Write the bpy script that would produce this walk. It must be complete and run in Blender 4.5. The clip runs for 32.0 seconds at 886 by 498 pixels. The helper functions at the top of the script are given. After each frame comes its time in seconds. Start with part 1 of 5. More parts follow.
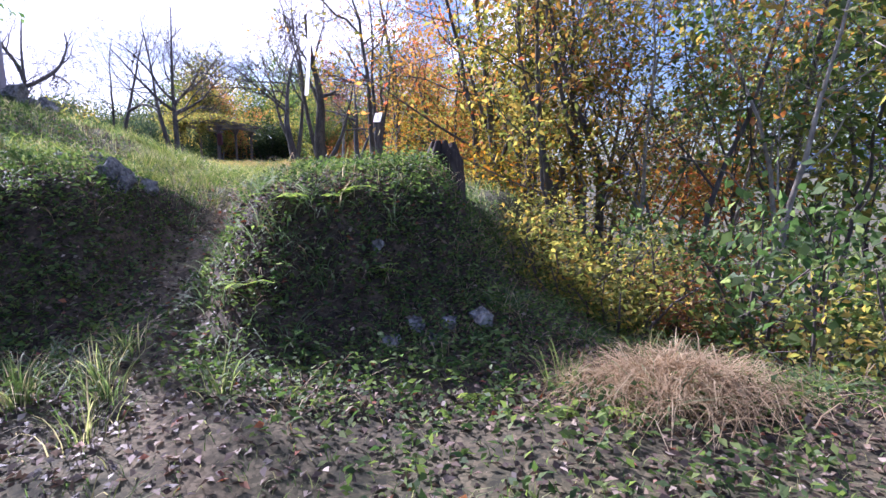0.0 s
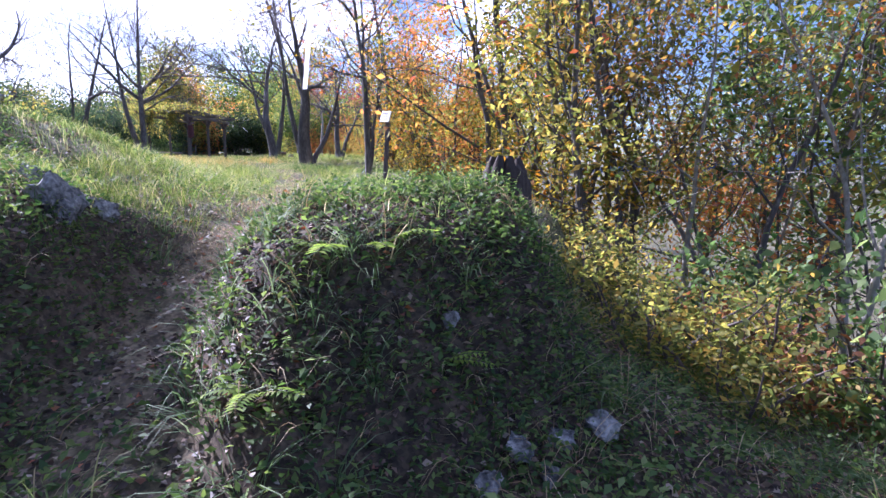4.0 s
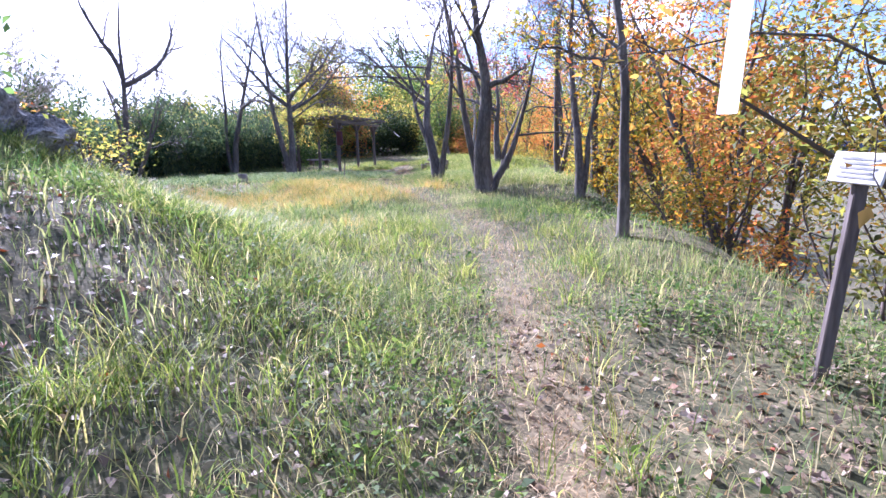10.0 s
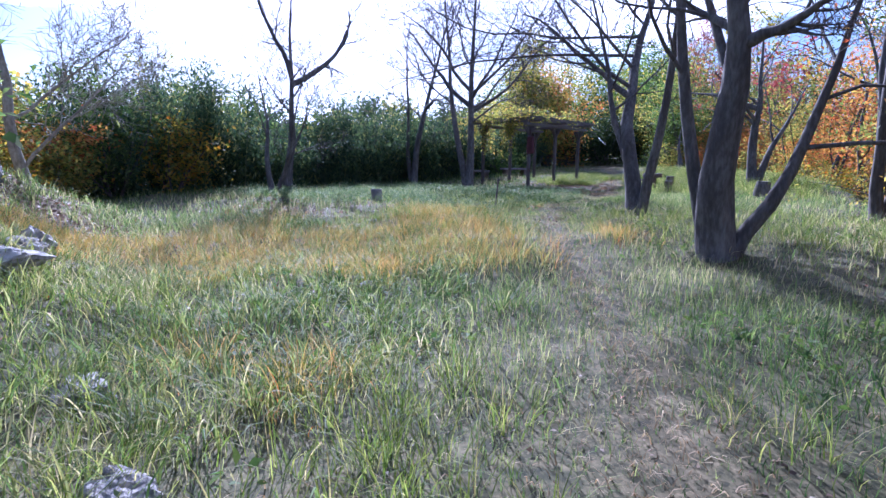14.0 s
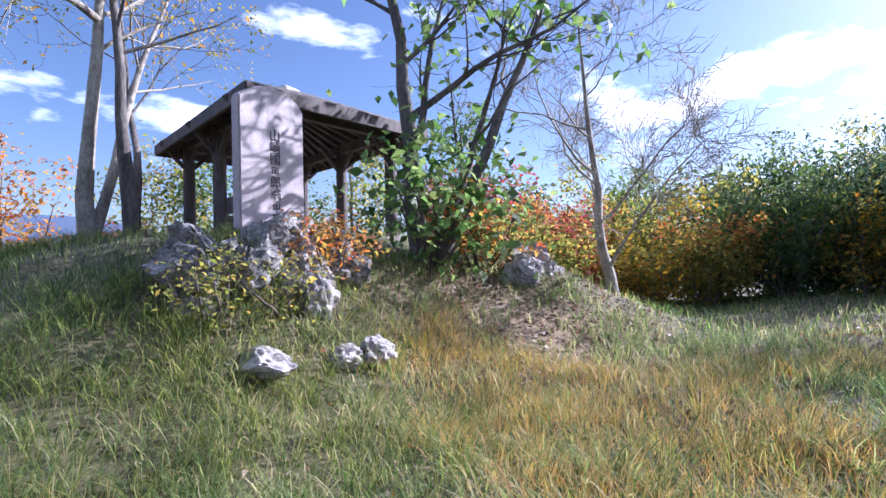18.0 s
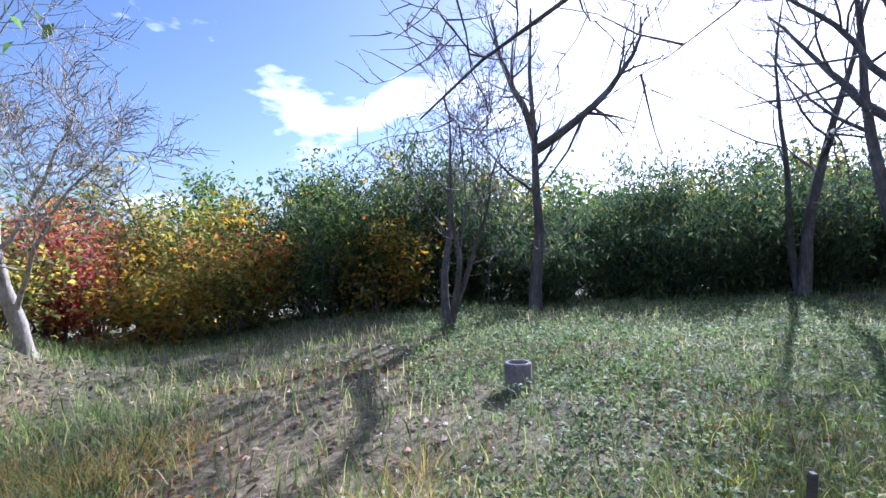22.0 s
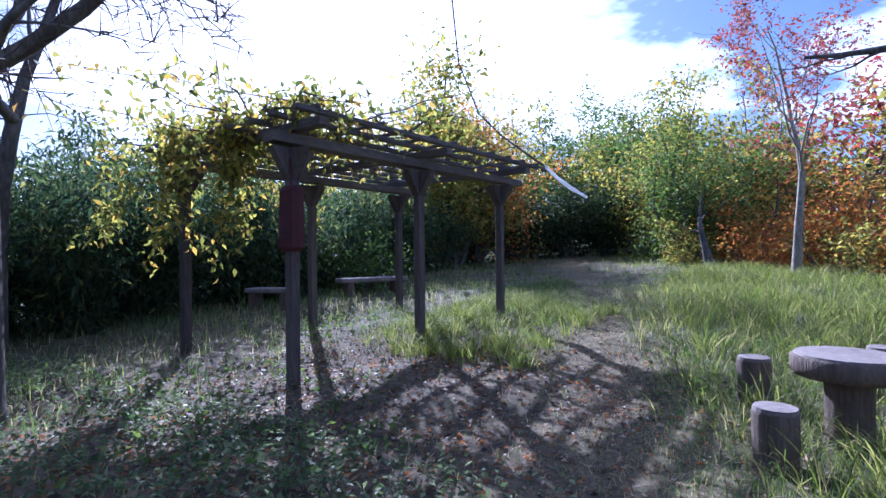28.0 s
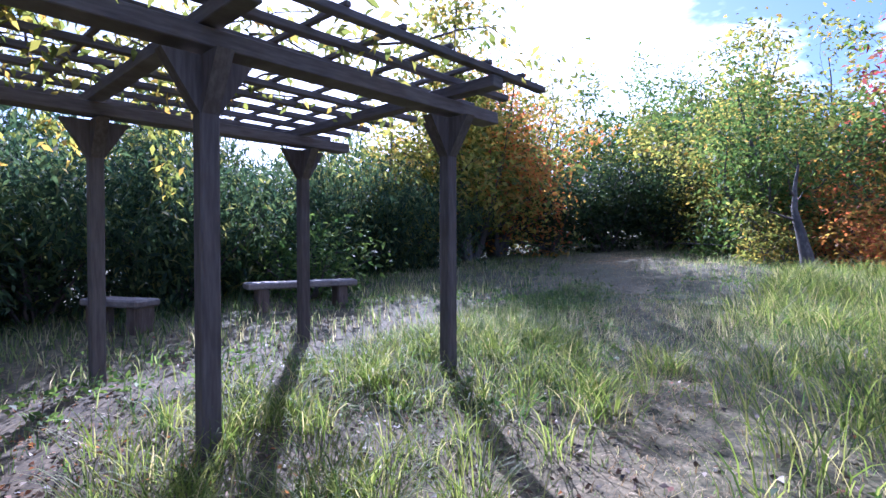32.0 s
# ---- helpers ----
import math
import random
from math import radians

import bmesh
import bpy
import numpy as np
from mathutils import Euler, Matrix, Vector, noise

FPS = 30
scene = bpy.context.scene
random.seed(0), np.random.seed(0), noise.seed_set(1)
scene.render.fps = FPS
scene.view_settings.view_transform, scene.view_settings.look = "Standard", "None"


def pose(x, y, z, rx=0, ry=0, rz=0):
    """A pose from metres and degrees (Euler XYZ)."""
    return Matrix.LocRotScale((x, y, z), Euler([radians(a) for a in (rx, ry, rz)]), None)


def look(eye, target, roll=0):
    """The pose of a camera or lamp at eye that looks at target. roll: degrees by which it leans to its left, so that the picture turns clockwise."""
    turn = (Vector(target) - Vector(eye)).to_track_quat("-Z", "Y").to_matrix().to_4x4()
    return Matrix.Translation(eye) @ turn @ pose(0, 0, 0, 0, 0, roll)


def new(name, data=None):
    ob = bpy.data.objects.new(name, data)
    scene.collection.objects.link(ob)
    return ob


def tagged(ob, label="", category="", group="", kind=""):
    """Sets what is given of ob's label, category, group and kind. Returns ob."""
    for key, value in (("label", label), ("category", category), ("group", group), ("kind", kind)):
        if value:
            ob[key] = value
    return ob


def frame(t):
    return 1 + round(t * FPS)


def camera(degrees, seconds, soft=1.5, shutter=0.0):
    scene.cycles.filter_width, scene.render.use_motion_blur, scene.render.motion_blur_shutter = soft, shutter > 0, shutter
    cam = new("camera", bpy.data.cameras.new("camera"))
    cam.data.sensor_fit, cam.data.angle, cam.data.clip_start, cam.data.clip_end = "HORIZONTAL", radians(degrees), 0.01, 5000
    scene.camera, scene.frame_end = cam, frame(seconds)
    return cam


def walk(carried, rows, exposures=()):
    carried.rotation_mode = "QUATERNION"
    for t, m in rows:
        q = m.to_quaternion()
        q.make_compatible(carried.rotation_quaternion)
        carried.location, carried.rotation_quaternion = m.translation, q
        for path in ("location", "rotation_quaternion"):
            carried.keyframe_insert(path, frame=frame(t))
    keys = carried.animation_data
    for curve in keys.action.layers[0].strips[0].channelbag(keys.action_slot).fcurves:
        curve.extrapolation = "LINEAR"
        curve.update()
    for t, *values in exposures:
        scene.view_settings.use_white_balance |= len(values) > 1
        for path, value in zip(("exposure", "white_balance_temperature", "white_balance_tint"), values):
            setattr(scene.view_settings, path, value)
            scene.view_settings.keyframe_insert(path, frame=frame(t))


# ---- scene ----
cam = camera(80.6, 32.0)
PATH = [
    (0, (-0.391, 0.084, 1.043), (-0.425, 2.064, 0.762), -0.7),
    (0.5, (-0.545, 0.464, 1.062), (-0.585, 2.445, 0.791), -0.3),
    (1, (-0.675, 0.795, 1.081), (-0.695, 2.779, 0.829), -0.3),
    (1.5, (-0.768, 1.03, 1.1), (-0.709, 3.005, 0.787), -0.6),
    (2, (-0.827, 1.163, 1.122), (-0.67, 3.135, 0.826), -1.1),
    (2.5, (-0.87, 1.22, 1.148), (-0.665, 3.187, 0.85), -1.3),
    (4.5, (-1.076, 1.353, 1.276), (-1.09, 3.329, 0.965), 0.6),
    (5, (-1.166, 1.555, 1.278), (-1.364, 3.516, 0.941), 0.5),
    (5.5, (-1.35, 1.895, 1.262), (-2.057, 3.731, 0.9), 0.3),
    (6, (-1.594, 2.286, 1.246), (-2.654, 3.949, 0.912), 0.1),
    (6.5, (-1.881, 2.649, 1.244), (-3.164, 4.148, 0.919), 0.8),
    (7, (-2.196, 3.006, 1.272), (-3.372, 4.582, 0.906), 2.4),
    (7.5, (-2.485, 3.413, 1.343), (-3.421, 5.142, 0.978), 0.2),
    (8, (-2.733, 3.907, 1.474), (-3.498, 5.721, 1.119), -0.5),
    (8.5, (-2.865, 4.462, 1.639), (-3.369, 6.366, 1.293), -1.3),
    (9, (-2.917, 4.979, 1.804), (-3.295, 6.911, 1.453), -1.9),
    (9.5, (-2.934, 5.422, 1.952), (-3.373, 7.344, 1.613), -0.9),
    (10, (-2.925, 5.871, 2.066), (-3.364, 7.792, 1.724), -1.4),
    (10.5, (-2.908, 6.377, 2.131), (-3.414, 8.282, 1.79), -0.6),
    (11, (-2.897, 6.98, 2.144), (-3.523, 8.85, 1.81), -0.2),
    (11.5, (-2.872, 7.634, 2.129), (-3.719, 9.414, 1.787), 0.3),
    (12, (-2.916, 8.308, 2.124), (-4.013, 9.938, 1.749), 1.1),
    (12.5, (-3.096, 8.984, 2.159), (-4.245, 10.579, 1.789), 0.9),
    (13, (-3.313, 9.656, 2.204), (-4.465, 11.251, 1.842), 1.0),
    (13.5, (-3.471, 10.279, 2.249), (-4.571, 11.909, 1.887), 0.7),
    (15.5, (-3.619, 12.465, 2.478), (-5.458, 13.248, 2.521), 0.5),
    (16, (-3.917, 13.03, 2.498), (-5.89, 13.36, 2.509), -1.2),
    (16.5, (-4.311, 13.58, 2.484), (-6.306, 13.434, 2.507), -1.9),
    (17, (-4.658, 14.084, 2.461), (-6.596, 13.589, 2.485), -2.0),
    (17.5, (-4.911, 14.575, 2.452), (-6.79, 13.89, 2.473), -1.9),
    (18, (-5.091, 15.075, 2.467), (-6.887, 14.196, 2.497), -1.4),
    (18.5, (-5.249, 15.613, 2.503), (-6.935, 14.538, 2.511), -1.2),
    (19, (-5.408, 16.219, 2.564), (-7.014, 15.026, 2.557), -0.7),
    (19.5, (-5.608, 16.86, 2.65), (-7.147, 15.583, 2.623), -0.7),
    (20, (-5.871, 17.445, 2.733), (-7.424, 16.185, 2.688), -0.9),
    (20.5, (-6.172, 17.843, 2.784), (-7.89, 16.821, 2.745), -0.7),
    (21, (-6.524, 18.037, 2.811), (-8.393, 17.327, 2.749), -2.8),
    (21.5, (-6.89, 18.109, 2.824), (-8.889, 18.076, 2.795), -0.3),
    (22, (-7.226, 18.185, 2.832), (-9.21, 18.443, 2.828), -1.9),
    (22.5, (-7.516, 18.37, 2.837), (-9.346, 19.178, 2.819), -3.4),
    (23, (-7.752, 18.731, 2.84), (-9.394, 19.872, 2.836), -2.0),
    (23.5, (-7.938, 19.28, 2.841), (-9.458, 20.58, 2.832), -1.6),
    (24, (-8.106, 19.975, 2.838), (-9.485, 21.424, 2.832), -1.6),
    (24.5, (-8.257, 20.715, 2.829), (-9.524, 22.263, 2.825), -0.7),
    (25, (-8.361, 21.425, 2.816), (-9.53, 23.047, 2.802), -0.4),
    (25.5, (-8.399, 22.083, 2.804), (-9.456, 23.781, 2.796), -0.9),
    (26, (-8.398, 22.697, 2.796), (-9.508, 24.361, 2.783), -0.6),
    (26.5, (-8.442, 23.282, 2.786), (-9.501, 24.978, 2.78), -0.9),
    (28.5, (-8.948, 25.527, 2.716), (-10.052, 27.195, 2.729), -0.5),
    (29, (-9.07, 26.074, 2.704), (-10.17, 27.745, 2.71), -0.6),
    (29.5, (-9.189, 26.607, 2.71), (-10.309, 28.265, 2.708), -0.2),
    (30, (-9.31, 27.111, 2.734), (-10.4, 28.788, 2.731), -0.3),
    (30.5, (-9.465, 27.58, 2.758), (-10.575, 29.243, 2.751), 0.1),
    (31, (-9.646, 28.027, 2.776), (-10.827, 29.641, 2.761), 0.1),
    (31.5, (-9.807, 28.461, 2.779), (-11.04, 30.035, 2.768), 0.0),
    (32, (-9.927, 28.89, 2.76), (-11.17, 30.457, 2.734), -0.1),
]
# the clip's camera opens up once out of the shaded bank
EXPOSURES = [(0.0, 1.45, 5250, 34), (2.5, 1.45, 5200, 34), (4.5, 1.7, 5100, 33), (6.0, 1.7, 5100, 34), (8.0, 2.3, 5350, 34), (9.0, 2.15, 5250, 33), (11.0, 1.8, 4950, 35), (13.0, 1.3, 4600, 34), (16.0, 1.25, 5000, 27), (20.0, 1.6, 5200, 28), (22.0, 1.4, 5050, 25), (24.0, 1.15, 4800, 25), (26.0, 1.05, 4700, 26), (29.0, 1.25, 4700, 29), (32.0, 1.6, 4750, 31)]
walk(cam, [(t, look(eye, target, roll)) for t, eye, target, roll in PATH], EXPOSURES)

# ---- light ----
SUN_BEARING, SUN_HEIGHT = 49.5, 31.0   # degrees to the left of +y, and above the horizon
sb, sh = radians(SUN_BEARING), radians(SUN_HEIGHT)
to_sun = Vector((-math.sin(sb) * math.cos(sh), math.cos(sb) * math.cos(sh), math.sin(sh)))
sun_data = bpy.data.lights.new("sun", "SUN")
sun_data.energy, sun_data.angle, sun_data.color = 4.4, radians(0.55), (1.0, 0.93, 0.82)
sun = new("sun", sun_data)
sun.matrix_world = look(to_sun * 50, (0, 0, 0))
world = bpy.data.worlds.new("sky")
scene.world = world
world.use_nodes = True
wn, wl = world.node_tree.nodes, world.node_tree.links
wn.clear()
sky = wn.new("ShaderNodeTexSky")
sky.sky_type, sky.sun_disc = "NISHITA", False
sky.sun_elevation, sky.sun_rotation = sh, -sb
sky.air_density, sky.dust_density, sky.ozone_density, sky.altitude = 1.0, 1.3, 1.6, 300
geo = wn.new("ShaderNodeTexCoord")
# scattered cumulus: noise over the dome, denser low down
cn = wn.new("ShaderNodeTexNoise")
cn.inputs["Scale"].default_value, cn.inputs["Detail"].default_value, cn.inputs["Roughness"].default_value = 2.6, 6.0, 0.55
cmap = wn.new("ShaderNodeMapping")
cmap.inputs["Scale"].default_value, cmap.inputs["Location"].default_value = (1, 1, 2.6), (0.35, 0.8, 0.2)
wl.new(geo.outputs["Generated"], cmap.inputs["Vector"])
wl.new(cmap.outputs["Vector"], cn.inputs["Vector"])
cr = wn.new("ShaderNodeValToRGB")
cr.color_ramp.elements[0].position, cr.color_ramp.elements[1].position = 0.53, 0.66
# thin bright cloud gathers round the sun
near_sun = wn.new("ShaderNodeVectorMath")
near_sun.operation = "DOT_PRODUCT"
near_sun.inputs[1].default_value = to_sun
wl.new(geo.outputs["Generated"], near_sun.inputs[0])
veil = wn.new("ShaderNodeMapRange")
veil.interpolation_type = "SMOOTHSTEP"
veil.inputs["From Min"].default_value, veil.inputs["From Max"].default_value = 0.79, 0.98
veil.inputs["To Min"].default_value, veil.inputs["To Max"].default_value = -0.035, 0.2
wl.new(near_sun.outputs["Value"], veil.inputs["Value"])
cover = wn.new("ShaderNodeMath")
wl.new(cn.outputs["Fac"], cover.inputs[0])
wl.new(veil.outputs["Result"], cover.inputs[1])
wl.new(cover.outputs[0], cr.inputs["Fac"])
cloud = wn.new("ShaderNodeMix")
cloud.data_type = "RGBA"
cloud.inputs["B"].default_value = (19.0, 19.2, 19.8, 1)
wl.new(cr.outputs["Color"], cloud.inputs["Factor"])
wl.new(sky.outputs["Color"], cloud.inputs["A"])
bg = wn.new("ShaderNodeBackground")
bg.inputs["Strength"].default_value = 0.062
wo = wn.new("ShaderNodeOutputWorld")
wl.new(cloud.outputs["Result"], bg.inputs["Color"])
wl.new(bg.outputs["Background"], wo.inputs["Surface"])

# ---- materials ----
def nodes_of(name):
    m = bpy.data.materials.new(name)
    m.use_nodes = True
    t = m.node_tree
    return m, t.nodes, t.links, t.nodes["Principled BSDF"]


def ramp_node(n, stops):
    r = n.new("ShaderNodeValToRGB")
    e = r.color_ramp.elements
    while len(e) < len(stops):
        e.new(0.5)
    for el, (p, c) in zip(e, stops):
        el.position, el.color = p, (*c, 1)
    return r


def noise_node(n, l, scale, detail=4.0, rough=0.55, vec=None):
    t = n.new("ShaderNodeTexNoise")
    t.inputs["Scale"].default_value, t.inputs["Detail"].default_value, t.inputs["Roughness"].default_value = scale, detail, rough
    if vec is not None:
        l.new(vec, t.inputs["Vector"])
    return t


def bump_on(n, l, b, height, strength=0.4, distance=0.02):
    u = n.new("ShaderNodeBump")
    u.inputs["Strength"].default_value, u.inputs["Distance"].default_value = strength, distance
    l.new(height, u.inputs["Height"])
    l.new(u.outputs["Normal"], b.inputs["Normal"])


def rough_mat(name, stops, scale=6.0, fine=60.0, rough=0.85, bump=0.5, dist=0.02, stretch=(1, 1, 1), metal=0.0):
    """Two scales of noise drive the colour; the fine one the relief."""
    m, n, l, b = nodes_of(name)
    tc = n.new("ShaderNodeTexCoord")
    mp = n.new("ShaderNodeMapping")
    mp.inputs["Scale"].default_value = stretch
    l.new(tc.outputs["Object"], mp.inputs["Vector"])
    a = noise_node(n, l, scale, 5, 0.6, mp.outputs["Vector"])
    c = noise_node(n, l, fine, 4, 0.6, mp.outputs["Vector"])
    mix = n.new("ShaderNodeMath")
    mix.operation = "MULTIPLY_ADD"
    mix.inputs[1].default_value = 0.45
    l.new(c.outputs["Fac"], mix.inputs[0])
    half = n.new("ShaderNodeMath")
    half.operation = "MULTIPLY"
    half.inputs[1].default_value = 0.6
    l.new(a.outputs["Fac"], half.inputs[0])
    l.new(half.outputs[0], mix.inputs[2])
    r = ramp_node(n, stops)
    l.new(mix.outputs[0], r.inputs["Fac"])
    l.new(r.outputs["Color"], b.inputs["Base Color"])
    b.inputs["Roughness"].default_value, b.inputs["Metallic"].default_value = rough, metal
    bump_on(n, l, b, mix.outputs[0], bump, dist)
    return m


def leaf_mat(name, stops, glow=0.5, gloss=0.35, patch=0.0):
    """Thin leaf: each leaf its own shade from the ramp, light passing through, slight gloss."""
    m, n, l, b = nodes_of(name)
    g = n.new("ShaderNodeNewGeometry")
    tc = n.new("ShaderNodeTexCoord")
    r = ramp_node(n, stops)
    if patch:
        big = noise_node(n, l, patch, 2, 0.5, tc.outputs["Object"])
        add = n.new("ShaderNodeMath")
        add.operation = "MULTIPLY_ADD"
        add.inputs[1].default_value = 0.85
        l.new(g.outputs["Random Per Island"], add.inputs[0])
        sub = n.new("ShaderNodeMath")
        sub.operation = "MULTIPLY_ADD"
        sub.inputs[1].default_value, sub.inputs[2].default_value = 1.4, -0.68
        l.new(big.outputs["Fac"], sub.inputs[0])
        l.new(sub.outputs[0], add.inputs[2])
        l.new(add.outputs[0], r.inputs["Fac"])
    else:
        l.new(g.outputs["Random Per Island"], r.inputs["Fac"])
    l.new(r.outputs["Color"], b.inputs["Base Color"])
    b.inputs["Roughness"].default_value = 1.0 - gloss
    b.inputs["Specular IOR Level"].default_value = 0.35
    tr = n.new("ShaderNodeBsdfTranslucent")
    hs = n.new("ShaderNodeHueSaturation")
    hs.inputs["Saturation"].default_value, hs.inputs["Value"].default_value = 1.15, 1.5
    l.new(r.outputs["Color"], hs.inputs["Color"])
    l.new(hs.outputs["Color"], tr.inputs["Color"])
    mx = n.new("ShaderNodeMixShader")
    mx.inputs["Fac"].default_value = glow
    l.new(b.outputs["BSDF"], mx.inputs[1])
    l.new(tr.outputs["BSDF"], mx.inputs[2])
    l.new(mx.outputs["Shader"], n["Material Output"].inputs["Surface"])
    return m


BARK = rough_mat("grey_bark", [(0.3, (0.035, 0.03, 0.027)), (0.5, (0.10, 0.088, 0.078)), (0.7, (0.24, 0.22, 0.19))], 3, 26, 0.9, 0.9, 0.03, (1, 1, 0.3))
PALE_BARK = rough_mat("pale_bark", [(0.3, (0.09, 0.075, 0.06)), (0.5, (0.28, 0.25, 0.2)), (0.68, (0.48, 0.45, 0.38))], 3, 24, 0.85, 0.6, 0.02, (1, 1, 0.5))
TWIG = rough_mat("twig", [(0.3, (0.05, 0.04, 0.035)), (0.7, (0.16, 0.125, 0.11))], 5, 30, 0.85, 0.3)
WOOD_DARK = rough_mat("weathered_dark_wood", [(0.3, (0.035, 0.028, 0.026)), (0.5, (0.085, 0.068, 0.062)), (0.7, (0.16, 0.135, 0.12))], 2.5, 40, 0.75, 0.5, 0.008, (1, 1, 0.12))
WOOD_BEAM = rough_mat("weathered_beam", [(0.3, (0.05, 0.042, 0.04)), (0.5, (0.115, 0.098, 0.092)), (0.7, (0.2, 0.175, 0.165))], 2.5, 40, 0.75, 0.5, 0.008, (0.15, 0.15, 1))
ROOF_MAT = rough_mat("roof_shingle", [(0.3, (0.06, 0.055, 0.055)), (0.5, (0.13, 0.12, 0.12)), (0.7, (0.24, 0.22, 0.22))], 3, 30, 0.7, 0.4)
STONE = rough_mat("pale_grey_stone", [(0.38, (0.05, 0.046, 0.048)), (0.46, (0.2, 0.185, 0.18)), (0.55, (0.4, 0.37, 0.35)), (0.66, (0.56, 0.52, 0.48))], 3.2, 36, 0.88, 0.9, 0.03)
MOSS_STONE = rough_mat("dark_mossy_stone", [(0.38, (0.025, 0.026, 0.024)), (0.46, (0.1, 0.098, 0.092)), (0.55, (0.24, 0.23, 0.215)), (0.66, (0.48, 0.46, 0.42))], 3.5, 34, 0.9, 1.0, 0.03)
STELE_MAT = rough_mat("dressed_granite", [(0.25, (0.24, 0.2, 0.21)), (0.45, (0.4, 0.35, 0.36)), (0.62, (0.5, 0.45, 0.45)), (0.8, (0.6, 0.56, 0.52))], 1.6, 45, 0.8, 0.25, 0.006, (1, 1, 0.6))
# darker copy of DRY_LEAF: shade on bank and under pergola put into colour
SHADED_LITTER = leaf_mat("shaded_litter_leaf", [(0.0, (0.025, 0.018, 0.015)), (0.5, (0.08, 0.055, 0.042)), (0.85, (0.15, 0.1, 0.075)), (0.95, (0.3, 0.2, 0.15)), (1.0, (0.3, 0.09, 0.05))], 0.15, 0.4)
CARVED = rough_mat("carved_dark", [(0.3, (0.045, 0.04, 0.045)), (0.7, (0.1, 0.09, 0.095))], 8, 60, 0.9, 0.2)
CONCRETE = rough_mat("aged_concrete", [(0.3, (0.1, 0.09, 0.095)), (0.5, (0.22, 0.2, 0.2)), (0.7, (0.36, 0.33, 0.32))], 4, 40, 0.9, 0.4, 0.01)
LOG_BARK = rough_mat("imitation_log_bark", [(0.3, (0.05, 0.035, 0.028)), (0.5, (0.13, 0.095, 0.075)), (0.7, (0.24, 0.18, 0.145))], 3, 22, 0.85, 0.9, 0.03, (3, 3, 0.35))
LOG_TOP = rough_mat("imitation_log_top", [(0.3, (0.1, 0.085, 0.08)), (0.5, (0.22, 0.185, 0.17)), (0.7, (0.36, 0.31, 0.28))], 3, 30, 0.8, 0.4, 0.01)
SIGN_MAT = rough_mat("sun_bleached_white_board", [(0.3, (0.55, 0.54, 0.5)), (0.7, (0.78, 0.77, 0.74))], 4, 40, 0.6, 0.1, 0.004)
INK = rough_mat("faded_ink", [(0.3, (0.25, 0.25, 0.26)), (0.7, (0.42, 0.42, 0.43))], 9, 50, 0.8, 0.1)
WHITE_CLOTH = leaf_mat("white_plastic_tape", [(0.0, (0.75, 0.75, 0.78)), (1.0, (0.84, 0.84, 0.84))], 0.6, 0.4)
RED_CLOTH = rough_mat("dark_red_bag", [(0.3, (0.04, 0.008, 0.011)), (0.7, (0.1, 0.018, 0.022))], 7, 60, 0.7, 0.4, 0.01)
ROTTEN = rough_mat("rotten_dark_wood", [(0.3, (0.015, 0.011, 0.009)), (0.5, (0.045, 0.033, 0.026)), (0.7, (0.11, 0.085, 0.065))], 5, 30, 0.95, 0.9, 0.03, (1, 1, 0.3))
CAP_MAT = rough_mat("pale_cap", [(0.3, (0.45, 0.4, 0.33)), (0.7, (0.7, 0.66, 0.6))], 5, 40, 0.7, 0.2)
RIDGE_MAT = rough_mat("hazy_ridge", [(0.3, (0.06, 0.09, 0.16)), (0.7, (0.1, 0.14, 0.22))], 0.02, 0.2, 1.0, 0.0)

GREEN = leaf_mat("green_leaf", [(0.0, (0.045, 0.085, 0.028)), (0.5, (0.1, 0.155, 0.045)), (1.0, (0.21, 0.27, 0.08))], 0.48)
BIG_GREEN = leaf_mat("broad_green_leaf", [(0.0, (0.05, 0.1, 0.03)), (0.6, (0.15, 0.23, 0.08)), (1.0, (0.3, 0.36, 0.14))], 0.55, 0.5)
BAMBOO = leaf_mat("bamboo_leaf", [(0.0, (0.025, 0.045, 0.03)), (0.5, (0.06, 0.095, 0.045)), (0.9, (0.12, 0.16, 0.065)), (1.0, (0.32, 0.3, 0.1))], 0.5, 0.2)
YELLOW = leaf_mat("yellow_leaf", [(0.0, (0.08, 0.11, 0.03)), (0.35, (0.22, 0.21, 0.05)), (0.75, (0.44, 0.31, 0.07)), (1.0, (0.42, 0.19, 0.06))], 0.55)
ORANGE = leaf_mat("orange_leaf", [(0.0, (0.26, 0.24, 0.07)), (0.3, (0.48, 0.3, 0.1)), (0.7, (0.52, 0.24, 0.1)), (1.0, (0.4, 0.13, 0.08))], 0.62)
DEEP = leaf_mat("deep_green_leaf", [(0.0, (0.015, 0.03, 0.015)), (0.6, (0.045, 0.07, 0.03)), (1.0, (0.09, 0.11, 0.04))], 0.4)
RUST = leaf_mat("rust_leaf", [(0.0, (0.1, 0.06, 0.03)), (0.5, (0.27, 0.12, 0.06)), (1.0, (0.42, 0.22, 0.1))], 0.45)
RED = leaf_mat("red_leaf", [(0.0, (0.22, 0.09, 0.08)), (0.5, (0.33, 0.08, 0.08)), (1.0, (0.4, 0.2, 0.1))], 0.5)
OLIVE = leaf_mat("olive_leaf", [(0.0, (0.08, 0.1, 0.03)), (0.4, (0.19, 0.21, 0.06)), (0.75, (0.38, 0.35, 0.1)), (1.0, (0.46, 0.3, 0.1))], 0.62)
